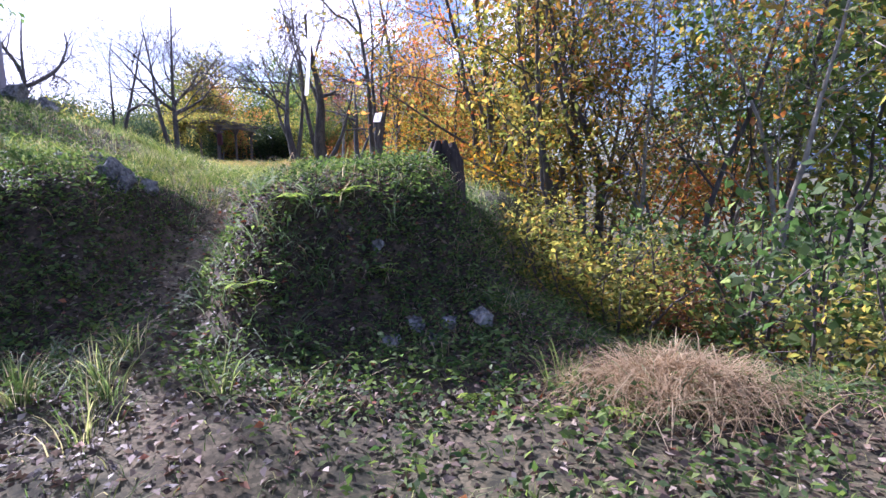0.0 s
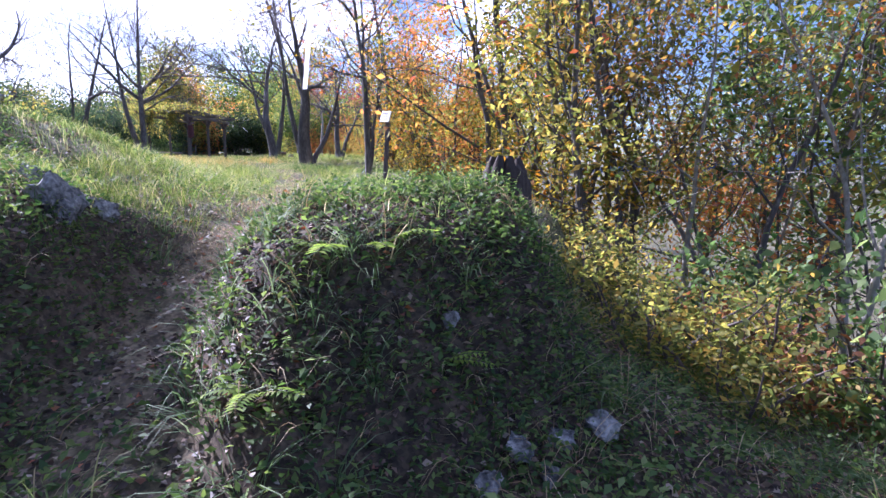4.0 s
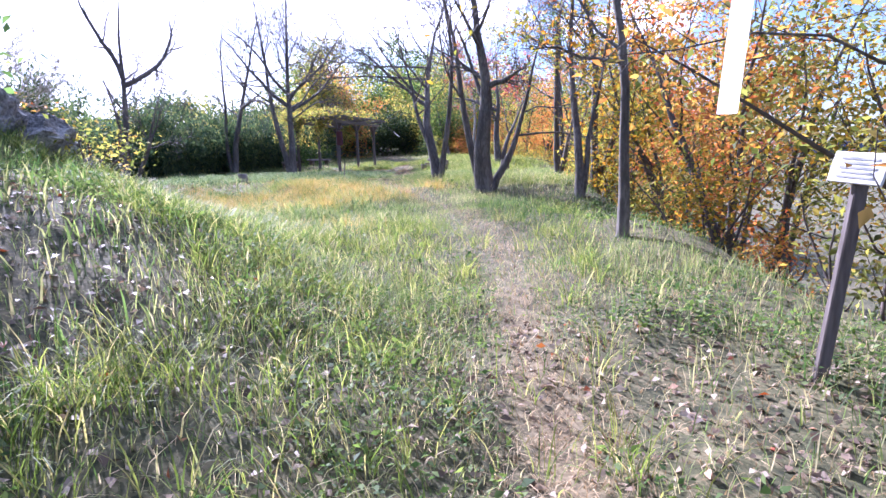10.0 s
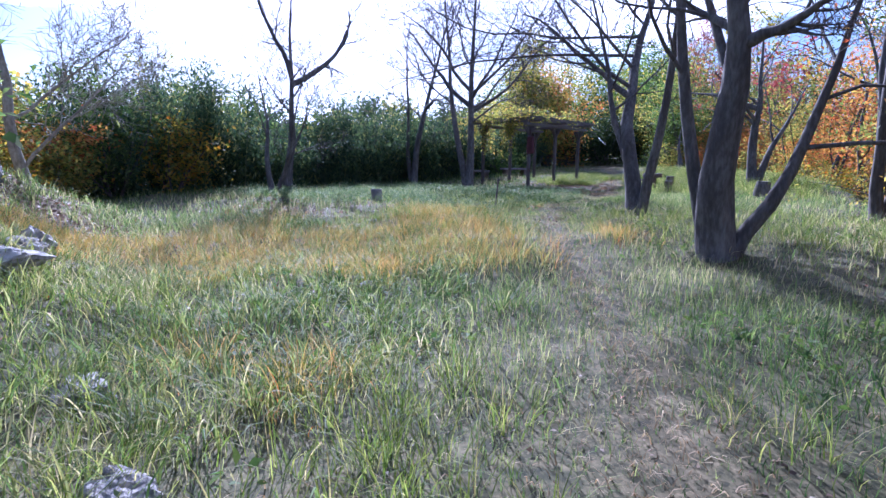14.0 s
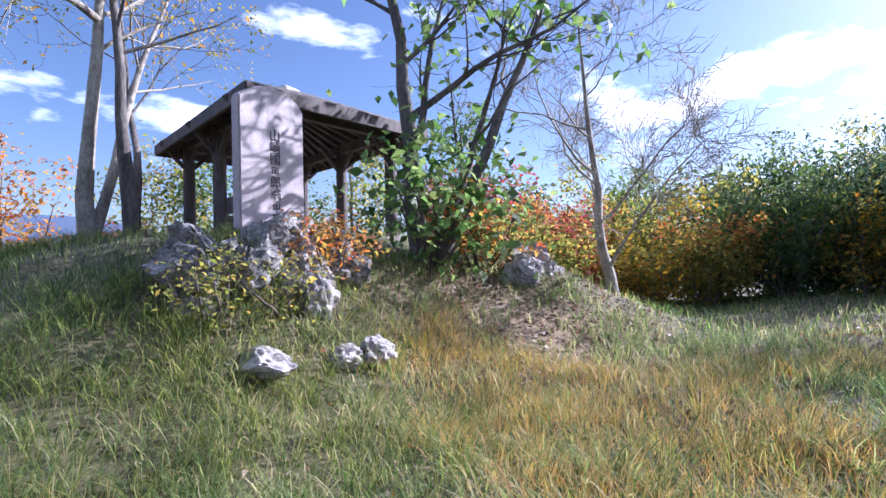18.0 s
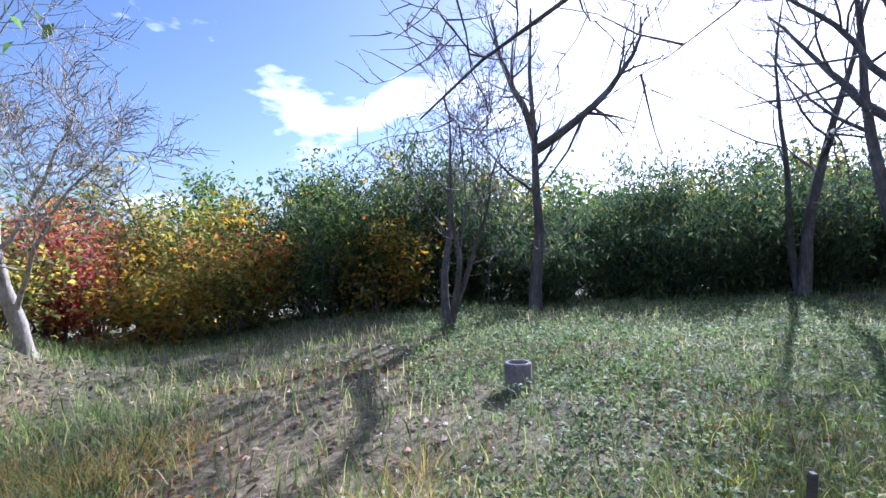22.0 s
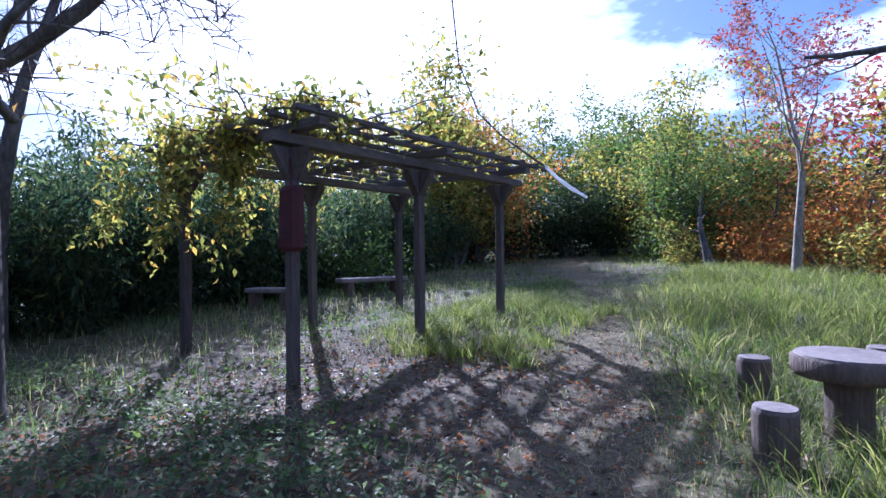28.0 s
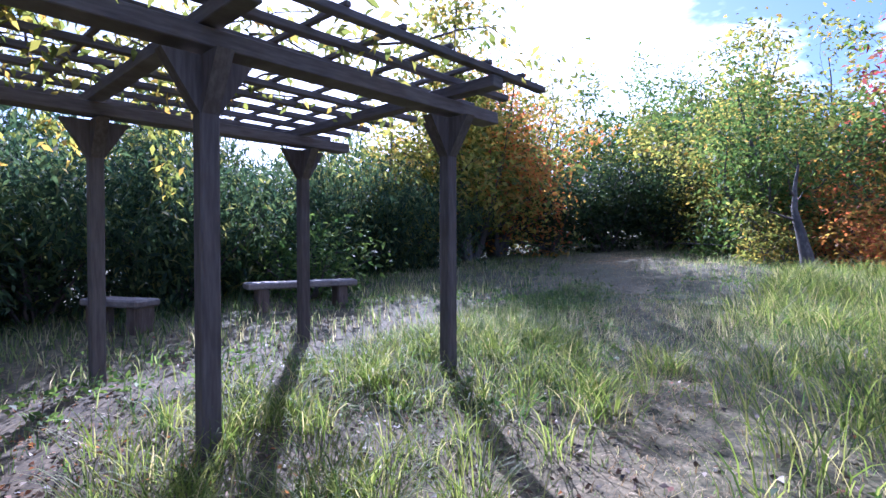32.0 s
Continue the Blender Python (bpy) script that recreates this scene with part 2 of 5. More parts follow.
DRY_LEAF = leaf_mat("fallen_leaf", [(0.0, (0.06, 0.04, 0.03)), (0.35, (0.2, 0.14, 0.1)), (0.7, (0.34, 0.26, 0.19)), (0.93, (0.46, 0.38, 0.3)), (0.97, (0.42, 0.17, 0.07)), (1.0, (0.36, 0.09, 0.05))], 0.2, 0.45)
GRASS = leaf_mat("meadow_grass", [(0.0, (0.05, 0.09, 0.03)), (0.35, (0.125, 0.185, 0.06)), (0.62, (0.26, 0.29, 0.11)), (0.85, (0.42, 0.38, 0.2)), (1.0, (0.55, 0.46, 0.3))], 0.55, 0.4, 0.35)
DRY_GRASS = leaf_mat("dry_grass", [(0.0, (0.26, 0.24, 0.07)), (0.5, (0.5, 0.36, 0.12)), (0.8, (0.55, 0.42, 0.2)), (1.0, (0.48, 0.2, 0.08))], 0.45, 0.3)
STRAW = leaf_mat("straw_blade", [(0.0, (0.19, 0.13, 0.065)), (0.5, (0.4, 0.285, 0.16)), (1.0, (0.56, 0.45, 0.28))], 0.3, 0.3)
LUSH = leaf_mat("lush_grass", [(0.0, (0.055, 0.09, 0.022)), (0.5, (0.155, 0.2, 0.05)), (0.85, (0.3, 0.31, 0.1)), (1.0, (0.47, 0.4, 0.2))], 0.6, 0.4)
FRESH = leaf_mat("fresh_green_leaf", [(0.0, (0.16, 0.26, 0.05)), (1.0, (0.34, 0.42, 0.1))], 0.6)
SILVER_WEED = leaf_mat("pale_weed_leaf", [(0.0, (0.055, 0.09, 0.035)), (0.5, (0.135, 0.19, 0.085)), (1.0, (0.27, 0.32, 0.17))], 0.45, 0.4)

# ---- ground shape ----
def ss(a, b, v):
    u = np.clip((np.asarray(v, float) - a) / (b - a), 0, 1)
    return u * u * (3 - 2 * u)


def trail_x(y):
    return np.interp(y, [-6, 0, 1.5, 2.3, 3.0, 3.5, 4.2, 6, 8, 10, 12.5, 15, 18, 21, 23.5, 27, 30, 34, 44, 60],
                     [0.6, -0.4, -1.1, -1.75, -2.2, -2.42, -2.6, -2.8, -2.9, -3.3, -3.7, -5, -6.9, -8.3, -8.5, -9.3, -10.2, -11.4, -15.5, -21])


def edge_x(y):
    """Where the terrace ends and the wooded slope falls away."""
    return np.interp(y, [-8, 0, 3.4, 5, 6.5, 9.5, 12.5, 17, 25, 31, 36, 45, 60], [3.0, 2.6, 1.9, 1.3, 0.8, -0.9, -1.7, -2.6, -3.2, -3.6, -5.5, -11, -17])


MOUND = (-12.9, 7.6)


def front(x, y):
    """How far the terrace has risen over the low ground before it: 0 at the foot, 1 on top. The trail cuts through as a ramp, and the knob ends at the stump."""
    x, y = np.asarray(x, float), np.asarray(y, float)
    ramp = ss(2.5, 6.4, y)
    west = np.interp(x, [-12, -8, -4.2, -3.2, -2.6], [1.5, 2.3, 3.0, 3.45, 3.7])
    left = ss(west - 0.6, west + 0.6, y)
    east = np.interp(x, [-2.2, -1.6, -0.9, -0.2], [3.55, 3.35, 3.45, 3.8]) + 0.06 * np.sin(5 * x)
    knob = ss(east - 0.5, east + 0.55, y) * (1 - ss(0.0, 0.75, x - np.interp(y, [3, 4.4, 5.5, 6.5, 8, 10], [-0.5, -0.55, -0.45, 0.0, 0.7, 3.0])))
    s = x - trail_x(y)
    gap = np.exp(-(s / 0.44) ** 4)
    return gap * ramp + (1 - gap) * np.where(s < 0, left, knob)


def height(x, y):
    x, y = np.asarray(x, float), np.asarray(y, float)
    terrace = np.interp(y, [-50, 6, 8.3, 10.3, 12.5, 15, 17.4, 19, 28, 30, 32, 36, 45, 60, 120], [0.68, 0.7, 0.84, 0.95, 1.1, 1.2, 1.4, 1.46, 1.46, 1.58, 1.72, 1.85, 2.2, 2.8, 9])
    foot = np.interp(y, [-30, -6, 0, 1.3, 3.4, 8], [-1.2, -0.5, -0.27, -0.08, 0.0, 0.1]) - 0.5 * ss(0.0, 1.4, x) * ss(2.2, 4.2, y)
    rise = front(x, y)
    off = 1 - np.exp(-((x - trail_x(y)) / 0.42) ** 2)
    lip = 0.4 * off * np.exp(-((x + 1.05) / 1.05) ** 4 - ((y - 4.7) / 1.2) ** 2) + 0.42 * off * ss(-2.5, -3.4, x) * np.exp(-((y - 4.6) / 1.7) ** 2)
    z = foot + (terrace + lip - foot) * rise
    r = np.hypot((x - MOUND[0]) * np.where(x > MOUND[0], 0.85, 1.0), (y - MOUND[1]) * np.where(y < MOUND[1], 1.15, 1.3))
    z = z + (ss(8.3, 2.6, r) + np.clip((8.3 - r) / 5.7, 0, 1)) * rise
    z = z + 0.45 * np.exp(-((x + 9.6) / 1.2) ** 2 - ((y - 10.6) / 1.1) ** 2)
    z = z + 0.12 * np.exp(-((x + 6.2) / 1.6) ** 2 - ((y - 8.6) / 2.2) ** 2)
    z = z + 0.75 * np.exp(-((x + 13.8) / 2.0) ** 2 - ((y - 13.0) / 1.6) ** 2)
    out = np.maximum(x - edge_x(y), 0)
    z = z - 0.62 * out * ss(0, 1.0, out) * np.exp(-out / 14) - 0.06 * out
    west = np.maximum(-20 - x, 0)
    z = z - 0.1 * np.minimum(west, 60)
    far = ss(60, 180, np.hypot(x + 5, y - 20))
    z = z * (1 - far) - 6 * far
    z = z + (0.05 * np.sin(1.7 * x + 0.6 * y) * np.sin(1.3 * y - 0.4 * x) + 0.03 * np.sin(4.1 * x + 1) * np.sin(3.7 * y) + 0.06 * rise * (1 - rise) * 4 * np.sin(5.3 * x + 2 * y) * np.sin(6.1 * y + x)) * (1 - far)
    return z


def hz(x, y):
    return float(height(x, y))


# ---- mesh helpers ----
def mesh_np(name, verts, faces, mat, smooth=False):
    """A mesh from arrays; faces is one array of equal-sided faces, or several."""
    verts = np.asarray(verts, np.float32)
    sets = faces if isinstance(faces, list) else [faces]
    sets = [np.asarray(f, np.int32) for f in sets if len(f)]
    me = bpy.data.meshes.new(name)
    me.vertices.add(len(verts))
    me.vertices.foreach_set("co", verts.ravel())
    loops = np.concatenate([f.ravel() for f in sets])
    sizes = np.concatenate([np.full(len(f), f.shape[1], np.int32) for f in sets])
    me.loops.add(len(loops))
    me.loops.foreach_set("vertex_index", loops)
    me.polygons.add(len(sizes))
    me.polygons.foreach_set("loop_start", np.concatenate([[0], np.cumsum(sizes)[:-1]]).astype(np.int32))
    if smooth:
        me.polygons.foreach_set("use_smooth", np.ones(len(sizes), bool))
    me.update(calc_edges=True)
    for m in mat if isinstance(mat, (list, tuple)) else [mat]:
        me.materials.append(m)
    return me


def bm_mesh(name, bm, mat, smooth=False):
    me = bpy.data.meshes.new(name)
    bm.normal_update()
    if smooth:
        for f in bm.faces:
            f.smooth = True
    bm.to_mesh(me)
    bm.free()
    me.materials.append(mat)
    return me


def part(name, bm, mat, parent, label="", smooth=False, m=None):
    ob = new(name, bm_mesh(name, bm, mat, smooth) if isinstance(bm, bmesh.types.BMesh) else bm)
    ob.parent = parent
    if m is not None:
        ob.matrix_basis = m
    if label:
        ob["label"] = label
    return ob


def thing(name, place, label, category, group="", kind="", turn=0.0):
    ob = new(name)
    ob.empty_display_size = 0.2
    ob.matrix_basis = pose(*place, 0, 0, turn)
    return tagged(ob, label, category, group, kind)


def box_bm(sx, sy, sz, bevel=0.0, m=None):
    """A box with its base centre at the origin."""
    bm = bmesh.new()
    bmesh.ops.create_cube(bm, size=1)
    bmesh.ops.transform(bm, matrix=Matrix.Translation((0, 0, sz / 2)) @ Matrix.Diagonal((sx, sy, sz, 1)), verts=bm.verts)
    if bevel:
        bmesh.ops.bevel(bm, geom=list(bm.edges), offset=bevel, segments=1, affect="EDGES")
    if m is not None:
        bmesh.ops.transform(bm, matrix=m, verts=bm.verts)
    return bm


def beam_bm(a, b, w, h, bevel=0.006):
    """A timber from a to b."""
    a, b = Vector(a), Vector(b)
    d = b - a
    m = Matrix.Translation(a) @ d.to_track_quat("Z", "Y").to_matrix().to_4x4()
    return box_bm(w, h, d.length, bevel, m)


class Tubes:
    """Collects tapered tubes into one mesh."""

    def __init__(self):
        self.v, self.q, self.t, self.n = [], [], [], 0

    def add(self, pts, rad, sides=6, bumps=0.0, rng=None):
        pts, k = np.asarray(pts, float), len(pts)
        tan = np.gradient(pts, axis=0)
        tan /= np.linalg.norm(tan, axis=1, keepdims=True) + 1e-9
        ref = np.array([1.0, 0.2, 0.1]) if abs(tan[0][0]) < 0.8 else np.array([0.1, 1.0, 0.2])
        u = np.cross(tan, ref)
        u /= np.linalg.norm(u, axis=1, keepdims=True) + 1e-9
        w = np.cross(tan, u)
        a = np.linspace(0, 2 * np.pi, sides, endpoint=False)
        rr = np.asarray(rad, float)[:, None] * np.ones(sides)
        if bumps:
            rr = rr * (1 + bumps * rng.uniform(-1, 1, rr.shape))
        ring = pts[:, None] + rr[..., None] * (np.cos(a)[None, :, None] * u[:, None] + np.sin(a)[None, :, None] * w[:, None])
        self.v.append(ring.reshape(-1, 3))
        i = self.n + np.arange(k - 1)[:, None] * sides + np.arange(sides)[None]
        j = self.n + np.arange(k - 1)[:, None] * sides + (np.arange(sides)[None] + 1) % sides
        self.q.append(np.stack([i, j, j + sides, i + sides], -1).reshape(-1, 4))
        self.n += k * sides

    def mesh(self, name, mat):
        return mesh_np(name, np.concatenate(self.v), np.concatenate(self.q), mat, True)


def unit(v):
    return v / (np.linalg.norm(v, axis=-1, keepdims=True) + 1e-9)


def leaf_mesh(name, base, size, mat, rng, width=0.5, up=0.0, droop=0.0, fold=0.18, out=None):
    """Folded diamond leaves, one island each, at the base points."""
    n = len(base)
    d = rng.normal(size=(n, 3))
    d[:, 2] = d[:, 2] * 0.6 + up - droop
    if out is not None:
        d = d + out
    d = unit(d)
    side = unit(np.cross(d, rng.normal(size=(n, 3)) * 0.6 + np.array([0, 0, 1.0])))
    nor = np.cross(side, d)
    s = (size * rng.uniform(0.6, 1.25, n))[:, None]
    mid = base + d * s * 0.45 + nor * s * fold * -0.5
    v = np.stack([base, mid + side * s * width * 0.5 + nor * s * fold, base + d * s - nor * s * 0.12, mid - side * s * width * 0.5 + nor * s * fold], 1)
    return mesh_np(name, v.reshape(-1, 3), np.arange(4 * n).reshape(-1, 4), mat)


def blade_mesh(name, x, y, hgt, wid, lean, mat, rng, z=None, segs=2, azim=None):
    """Grass blades: tapering strips that bow over, one island each."""
    n = len(x)
    z = height(x, y) - 0.015 if z is None else z
    a = rng.uniform(0, 2 * np.pi, n) if azim is None else azim
    dx, dy = np.cos(a), np.sin(a)
    tw = a + np.pi / 2 + rng.normal(0, 0.5, n)
    sx, sy = np.cos(tw), np.sin(tw)
    rows = []
    for k in range(segs):
        f = k / segs
        ox = lean * hgt * f ** 1.8
        oz = hgt * (f - 0.35 * lean * f ** 2.5)
        w = wid * (1 - 0.45 * f) * 0.5
        c = np.stack([x + dx * ox, y + dy * ox, z + oz], -1)
        s = np.stack([sx * w, sy * w, 0 * w], -1)
        rows += [c - s, c + s]
    ox, oz = lean * hgt, hgt * (1 - 0.35 * lean - 0.12 * lean * lean)
    rows.append(np.stack([x + dx * ox, y + dy * ox, z + oz], -1))
    v = np.stack(rows, 1)
    m = 2 * segs + 1
    i = np.arange(n)[:, None] * m
    quads = [i + np.array([[2 * k, 2 * k + 1, 2 * k + 3, 2 * k + 2]]) for k in range(segs - 1)]
    tris = i + np.array([[2 * segs - 2, 2 * segs - 1, 2 * segs]])
    return mesh_np(name, v.reshape(-1, 3), ([np.concatenate(quads)] if quads else []) + [tris], mat)


def scatter(rng, n, x0, x1, y0, y1, keep):
    x, y = rng.uniform(x0, x1, n), rng.uniform(y0, y1, n)
    k = rng.uniform(size=n) < keep(x, y)
    return x[k], y[k]


def lumps(x, y, s, seed=0.0):
    """Cheap patchy pattern, 0 to 1."""
    return 0.5 + 0.25 * (np.sin(x * s + seed + 1.7 * np.sin(y * s * 0.7 + seed)) + np.sin(y * s * 1.1 - seed + 1.3 * np.sin(x * s * 0.8 + 2 * seed)))


# ---- trees ----
def bough(rng, p, d, length, r, segs, wander, rise):
    pts = [np.array(p, float)]
    d = np.array(d, float)
    for _ in range(segs):
        d = unit(d + rng.normal(0, wander, 3) + np.array([0, 0, rise]))
        pts.append(pts[-1] + d * length / segs)
    return np.array(pts), r * np.linspace(1, 0.22, segs + 1)


def sprout(rng, pts, rad, count, length, ratio, angle, levels, wood, fine, tips, rise=0.05, start=0.3, detail=False):
    """Side branches along a bough, and theirs in turn."""
    if levels == 0:
        return
    for k in range(count):
        f = start + (1 - start) * (k + rng.uniform(0.1, 0.9)) / count
        i = min(int(f * (len(pts) - 1)), len(pts) - 2)
        g = f * (len(pts) - 1) - i
        p, r = pts[i] * (1 - g) + pts[i + 1] * g, (rad[i] * (1 - g) + rad[i + 1] * g)
        d = unit(pts[i + 1] - pts[i])
        side = unit(np.cross(d, rng.normal(size=3)))
        a = math.radians(angle * rng.uniform(0.7, 1.3))
        nd = d * math.cos(a) + side * math.sin(a)
        ln = length * rng.uniform(0.6, 1.25) * (1.15 - 0.5 * f)
        q, w = bough(rng, p, nd, ln, max(r * ratio, 0.006 if detail else 0.004), 5 if levels > 1 else 3, 0.16, rise)
        if detail or levels > 1:
            (wood if levels > 2 else fine).add(q, np.maximum(w, 0.0028), 5 if levels > 2 else 3)
        if levels <= 2:
            tips.append(q[1:])
        sprout(rng, q, w, max(4, int(count * 0.8)), length * 0.55, 0.55, angle, levels - 1, wood, fine, tips, rise, 0.2, detail)


def tree(place, label, seed, tall, r, stems, bark=None, leaf=None, leaves=0, size=0.08, levels=3, count=6, spread=0.45, limbs=(), group="trees", wander=0.09, rise=0.06, sink=0.1, branch=0.4, start=0.35, lean=(0, 0), droop=0.0, crown_label="", width=0.5, clump=0.0, thin=0.7):
    """A tree with roots flared into the ground: stems are (dx, dy) leans; limbs are extra named boughs (height, dx, dy, dz)."""
    rng = np.random.default_rng(seed)
    x, y = place[0], place[1]
    ob = thing("tree", (x, y, hz(x, y)), label, "tree", group)
    wood, fine, tips = Tubes(), Tubes(), []
    detail = levels > 2
    for n, (sx, sy, share) in enumerate(stems):
        d = unit(np.array([sx + lean[0], sy + lean[1], 1.0]))
        off = 0.0 if len(stems) == 1 else r * 0.6
        p0 = np.array([off * sx * 2, off * sy * 2, -sink])
        pts, rad = bough(rng, p0, d, tall * share, r * (1.0 if n == 0 else thin), 10, wander, 0.05)
        rad = rad * np.linspace(1, 0.6, len(rad))
        if n == 0:
            axis = pts
        rad[0] *= 1.55
        flare = np.concatenate([pts[:1], pts[:1] + (pts[1] - pts[0]) * 0.22, pts[1:]])
        frad = np.concatenate([rad[:1], [r * (1.02 if n == 0 else thin * 1.05)], rad[1:]])
        wood.add(flare, frad, 9, 0.07, rng)
        sprout(rng, pts, rad, count, tall * branch, 0.5, 48 * (0.6 + spread), levels, wood, fine, tips, rise, start, detail)
    for hgt, dx, dy, dz, lr in limbs:
        foot = [np.interp(hgt, axis[:, 2], axis[:, k]) for k in (0, 1)]
        pts, rad = bough(rng, (foot[0], foot[1], hgt), unit(np.array([dx, dy, dz])), float(np.linalg.norm((dx, dy, dz))), lr, 8, 0.12, 0.0)
        wood.add(pts, rad, 7, 0.06, rng)
        sprout(rng, pts, rad, count + 2, np.linalg.norm((dx, dy, dz)) * 0.45, 0.5, 50, max(levels - 1, 2), wood, fine, tips, rise, 0.25, detail)
    part("trunk", wood.mesh("trunk", bark or BARK), None, ob)
    if fine.v:
        tagged(part("twig_work", fine.mesh("twig_work", TWIG if bark is not PALE_BARK else PALE_BARK), None, ob), kind="stuff")
    if leaf and leaves:
        t = np.concatenate(tips)
        if clump:
            t = t[rng.integers(0, len(t), max(leaves // 42, 12))] * np.array([0.85, 0.85, 0.92])
        b = t[rng.integers(0, len(t), leaves)] + rng.normal(0, clump or size * 0.9, (leaves, 3)) * np.array([1, 1, 0.7])
        b[:, 2] = np.maximum(b[:, 2], 0.1)
        tagged(part("crown", leaf_mesh("crown", b, size, leaf, rng, width, 0.0, 0.3 + droop), None, ob, crown_label), kind="stuff")
    return ob


def bush(place, label, seed, tall, wide, leaf, leaves, size=0.08, stems=7, name="bush", group="bushes", droop=0.15, deep=None, base=0.0, width=0.5):
    """Several stems from the ground with an uneven crown in clumps."""
    rng = np.random.default_rng(seed)
    x, y = place[0], place[1]
    ob = thing(name, (x, y, hz(x, y)), label, "bush" if name == "bush" else name, group)
    wood, fine, tips = Tubes(), Tubes(), []
    for k in range(stems):
        a = 2 * np.pi * (k + rng.uniform(0, 0.8)) / stems
        d = unit(np.array([math.cos(a) * wide / tall * 0.75, math.sin(a) * (deep or wide) / tall * 0.75, 1.0]))
        pts, rad = bough(rng, (0.1 * math.cos(a), 0.1 * math.sin(a), -0.08), d, tall * rng.uniform(0.7, 1.05), 0.016 + 0.006 * tall, 6, 0.15, 0.03)
        one = Tubes()
        one.add(pts, rad, 5)
        part("stem", one.mesh("stem", TWIG), None, ob)
        sprout(rng, pts, rad, 4, tall * 0.36, 0.5, 50, 2, wood, fine, tips, 0.02, 0.15 + base)
    tagged(part("twig_work", fine.mesh("twig_work", TWIG), None, ob), kind="stuff")
    t = np.concatenate(tips)
    t = t[rng.integers(0, len(t), max(leaves // 30, 12))] * np.array([0.9, 0.9, 0.95])
    b = t[rng.integers(0, len(t), leaves)] + rng.normal(0, size * 1.9, (leaves, 3))
    b[:, 2] = np.maximum(b[:, 2], -0.05)
    tagged(part("crown", leaf_mesh("crown", b, size, leaf, rng, width, 0.0, droop), None, ob), kind="stuff")
    return ob


def rock_bm(seed, sx, sy, sz, rough=0.22):
    """A broken boulder: a faceted lump with ledges."""
    rng = np.random.default_rng(seed)
    bm = bmesh.new()
    bmesh.ops.create_icosphere(bm, subdivisions=4, radius=1)
    off = Vector(rng.uniform(-20, 20, 3).tolist())
    planes = [(Vector(unit(rng.normal(size=3)).tolist()), rng.uniform(0.4, 0.75)) for _ in range(14)]
    for v in bm.verts:
        p = v.co.copy()
        for nn, dd in planes:
            over = p.dot(nn) - dd
            if over > 0:
                p -= nn * over * 0.9
        crack = abs(noise.noise(p * 3.1 - off))
        p *= 1 + 1.2 * rough * noise.noise(p * 2.2 + off) + 0.6 * rough * noise.noise(p * 6 + off) + 0.32 * rough * noise.noise(p * 15 + off) - 0.5 * rough * max(0.0, 0.12 - crack) / 0.12
        v.co = Vector((p.x * sx, p.y * sy, p.z * sz))
    return bm

# ---- ground ----
def grid_lines(lo, hi, step, far):
    core = np.arange(lo, hi + step / 2, step)
    grow = np.cumsum(step * 1.28 ** np.arange(1, 40))
    grow = grow[grow < far]
    return np.concatenate([lo - grow[::-1], core, hi + grow])


gx, gy = grid_lines(-24, 8, 0.2, 3200), grid_lines(-6, 52, 0.2, 3200)
gx = np.unique(np.round(np.concatenate([gx, np.arange(-5, 2, 0.1)]), 4))
gy = np.unique(np.round(np.concatenate([gy, np.arange(1.6, 7, 0.1)]), 4))
X, Y = np.meshgrid(gx, gy)
Z = height(X, Y)
nx, ny = len(gx), len(gy)
idx = np.arange(nx * ny).reshape(ny, nx)
gf = np.stack([idx[:-1, :-1], idx[:-1, 1:], idx[1:, 1:], idx[1:, :-1]], -1).reshape(-1, 4)
m, n, l, b = nodes_of("ground_soil")
tc = n.new("ShaderNodeTexCoord")
a1 = noise_node(n, l, 0.55, 4, 0.6, tc.outputs["Object"])
a2 = noise_node(n, l, 9.0, 6, 0.65, tc.outputs["Object"])
a3 = noise_node(n, l, 70.0, 4, 0.7, tc.outputs["Object"])
soil = ramp_node(n, [(0.3, (0.095, 0.062, 0.037)), (0.5, (0.235, 0.158, 0.092)), (0.7, (0.4, 0.3, 0.185))])
turf = ramp_node(n, [(0.3, (0.032, 0.036, 0.016)), (0.5, (0.085, 0.083, 0.036)), (0.7, (0.19, 0.16, 0.085))])
# chips of straw, leaf and stone lying on the soil
wob = n.new("ShaderNodeMix")
wob.data_type, wob.blend_type = "RGBA", "ADD"
wob.inputs["Factor"].default_value = 0.05
l.new(tc.outputs["Object"], wob.inputs["A"])
l.new(a2.outputs["Color"], wob.inputs["B"])
chip = n.new("ShaderNodeTexVoronoi")
chip.inputs["Scale"].default_value = 55.0
l.new(wob.outputs["Result"], chip.inputs["Vector"])
sep = n.new("ShaderNodeSeparateColor")
l.new(chip.outputs["Color"], sep.inputs["Color"])
chf = n.new("ShaderNodeMath")
chf.operation = "MULTIPLY_ADD"
chf.inputs[1].default_value, chf.inputs[2].default_value = 0.24, -0.12
l.new(sep.outputs["Red"], chf.inputs[0])
tone = n.new("ShaderNodeMath")
tone.operation = "ADD"
l.new(a2.outputs["Fac"], tone.inputs[0])
l.new(chf.outputs[0], tone.inputs[1])
l.new(tone.outputs[0], soil.inputs["Fac"])
l.new(tone.outputs[0], turf.inputs["Fac"])
wear = n.new("ShaderNodeAttribute")
wear.attribute_name = "wear"
ad = n.new("ShaderNodeMath")
ad.operation = "MULTIPLY_ADD"
ad.inputs[1].default_value, ad.inputs[2].default_value = 0.9, -0.42
l.new(a1.outputs["Fac"], ad.inputs[0])
ad2 = n.new("ShaderNodeMath")
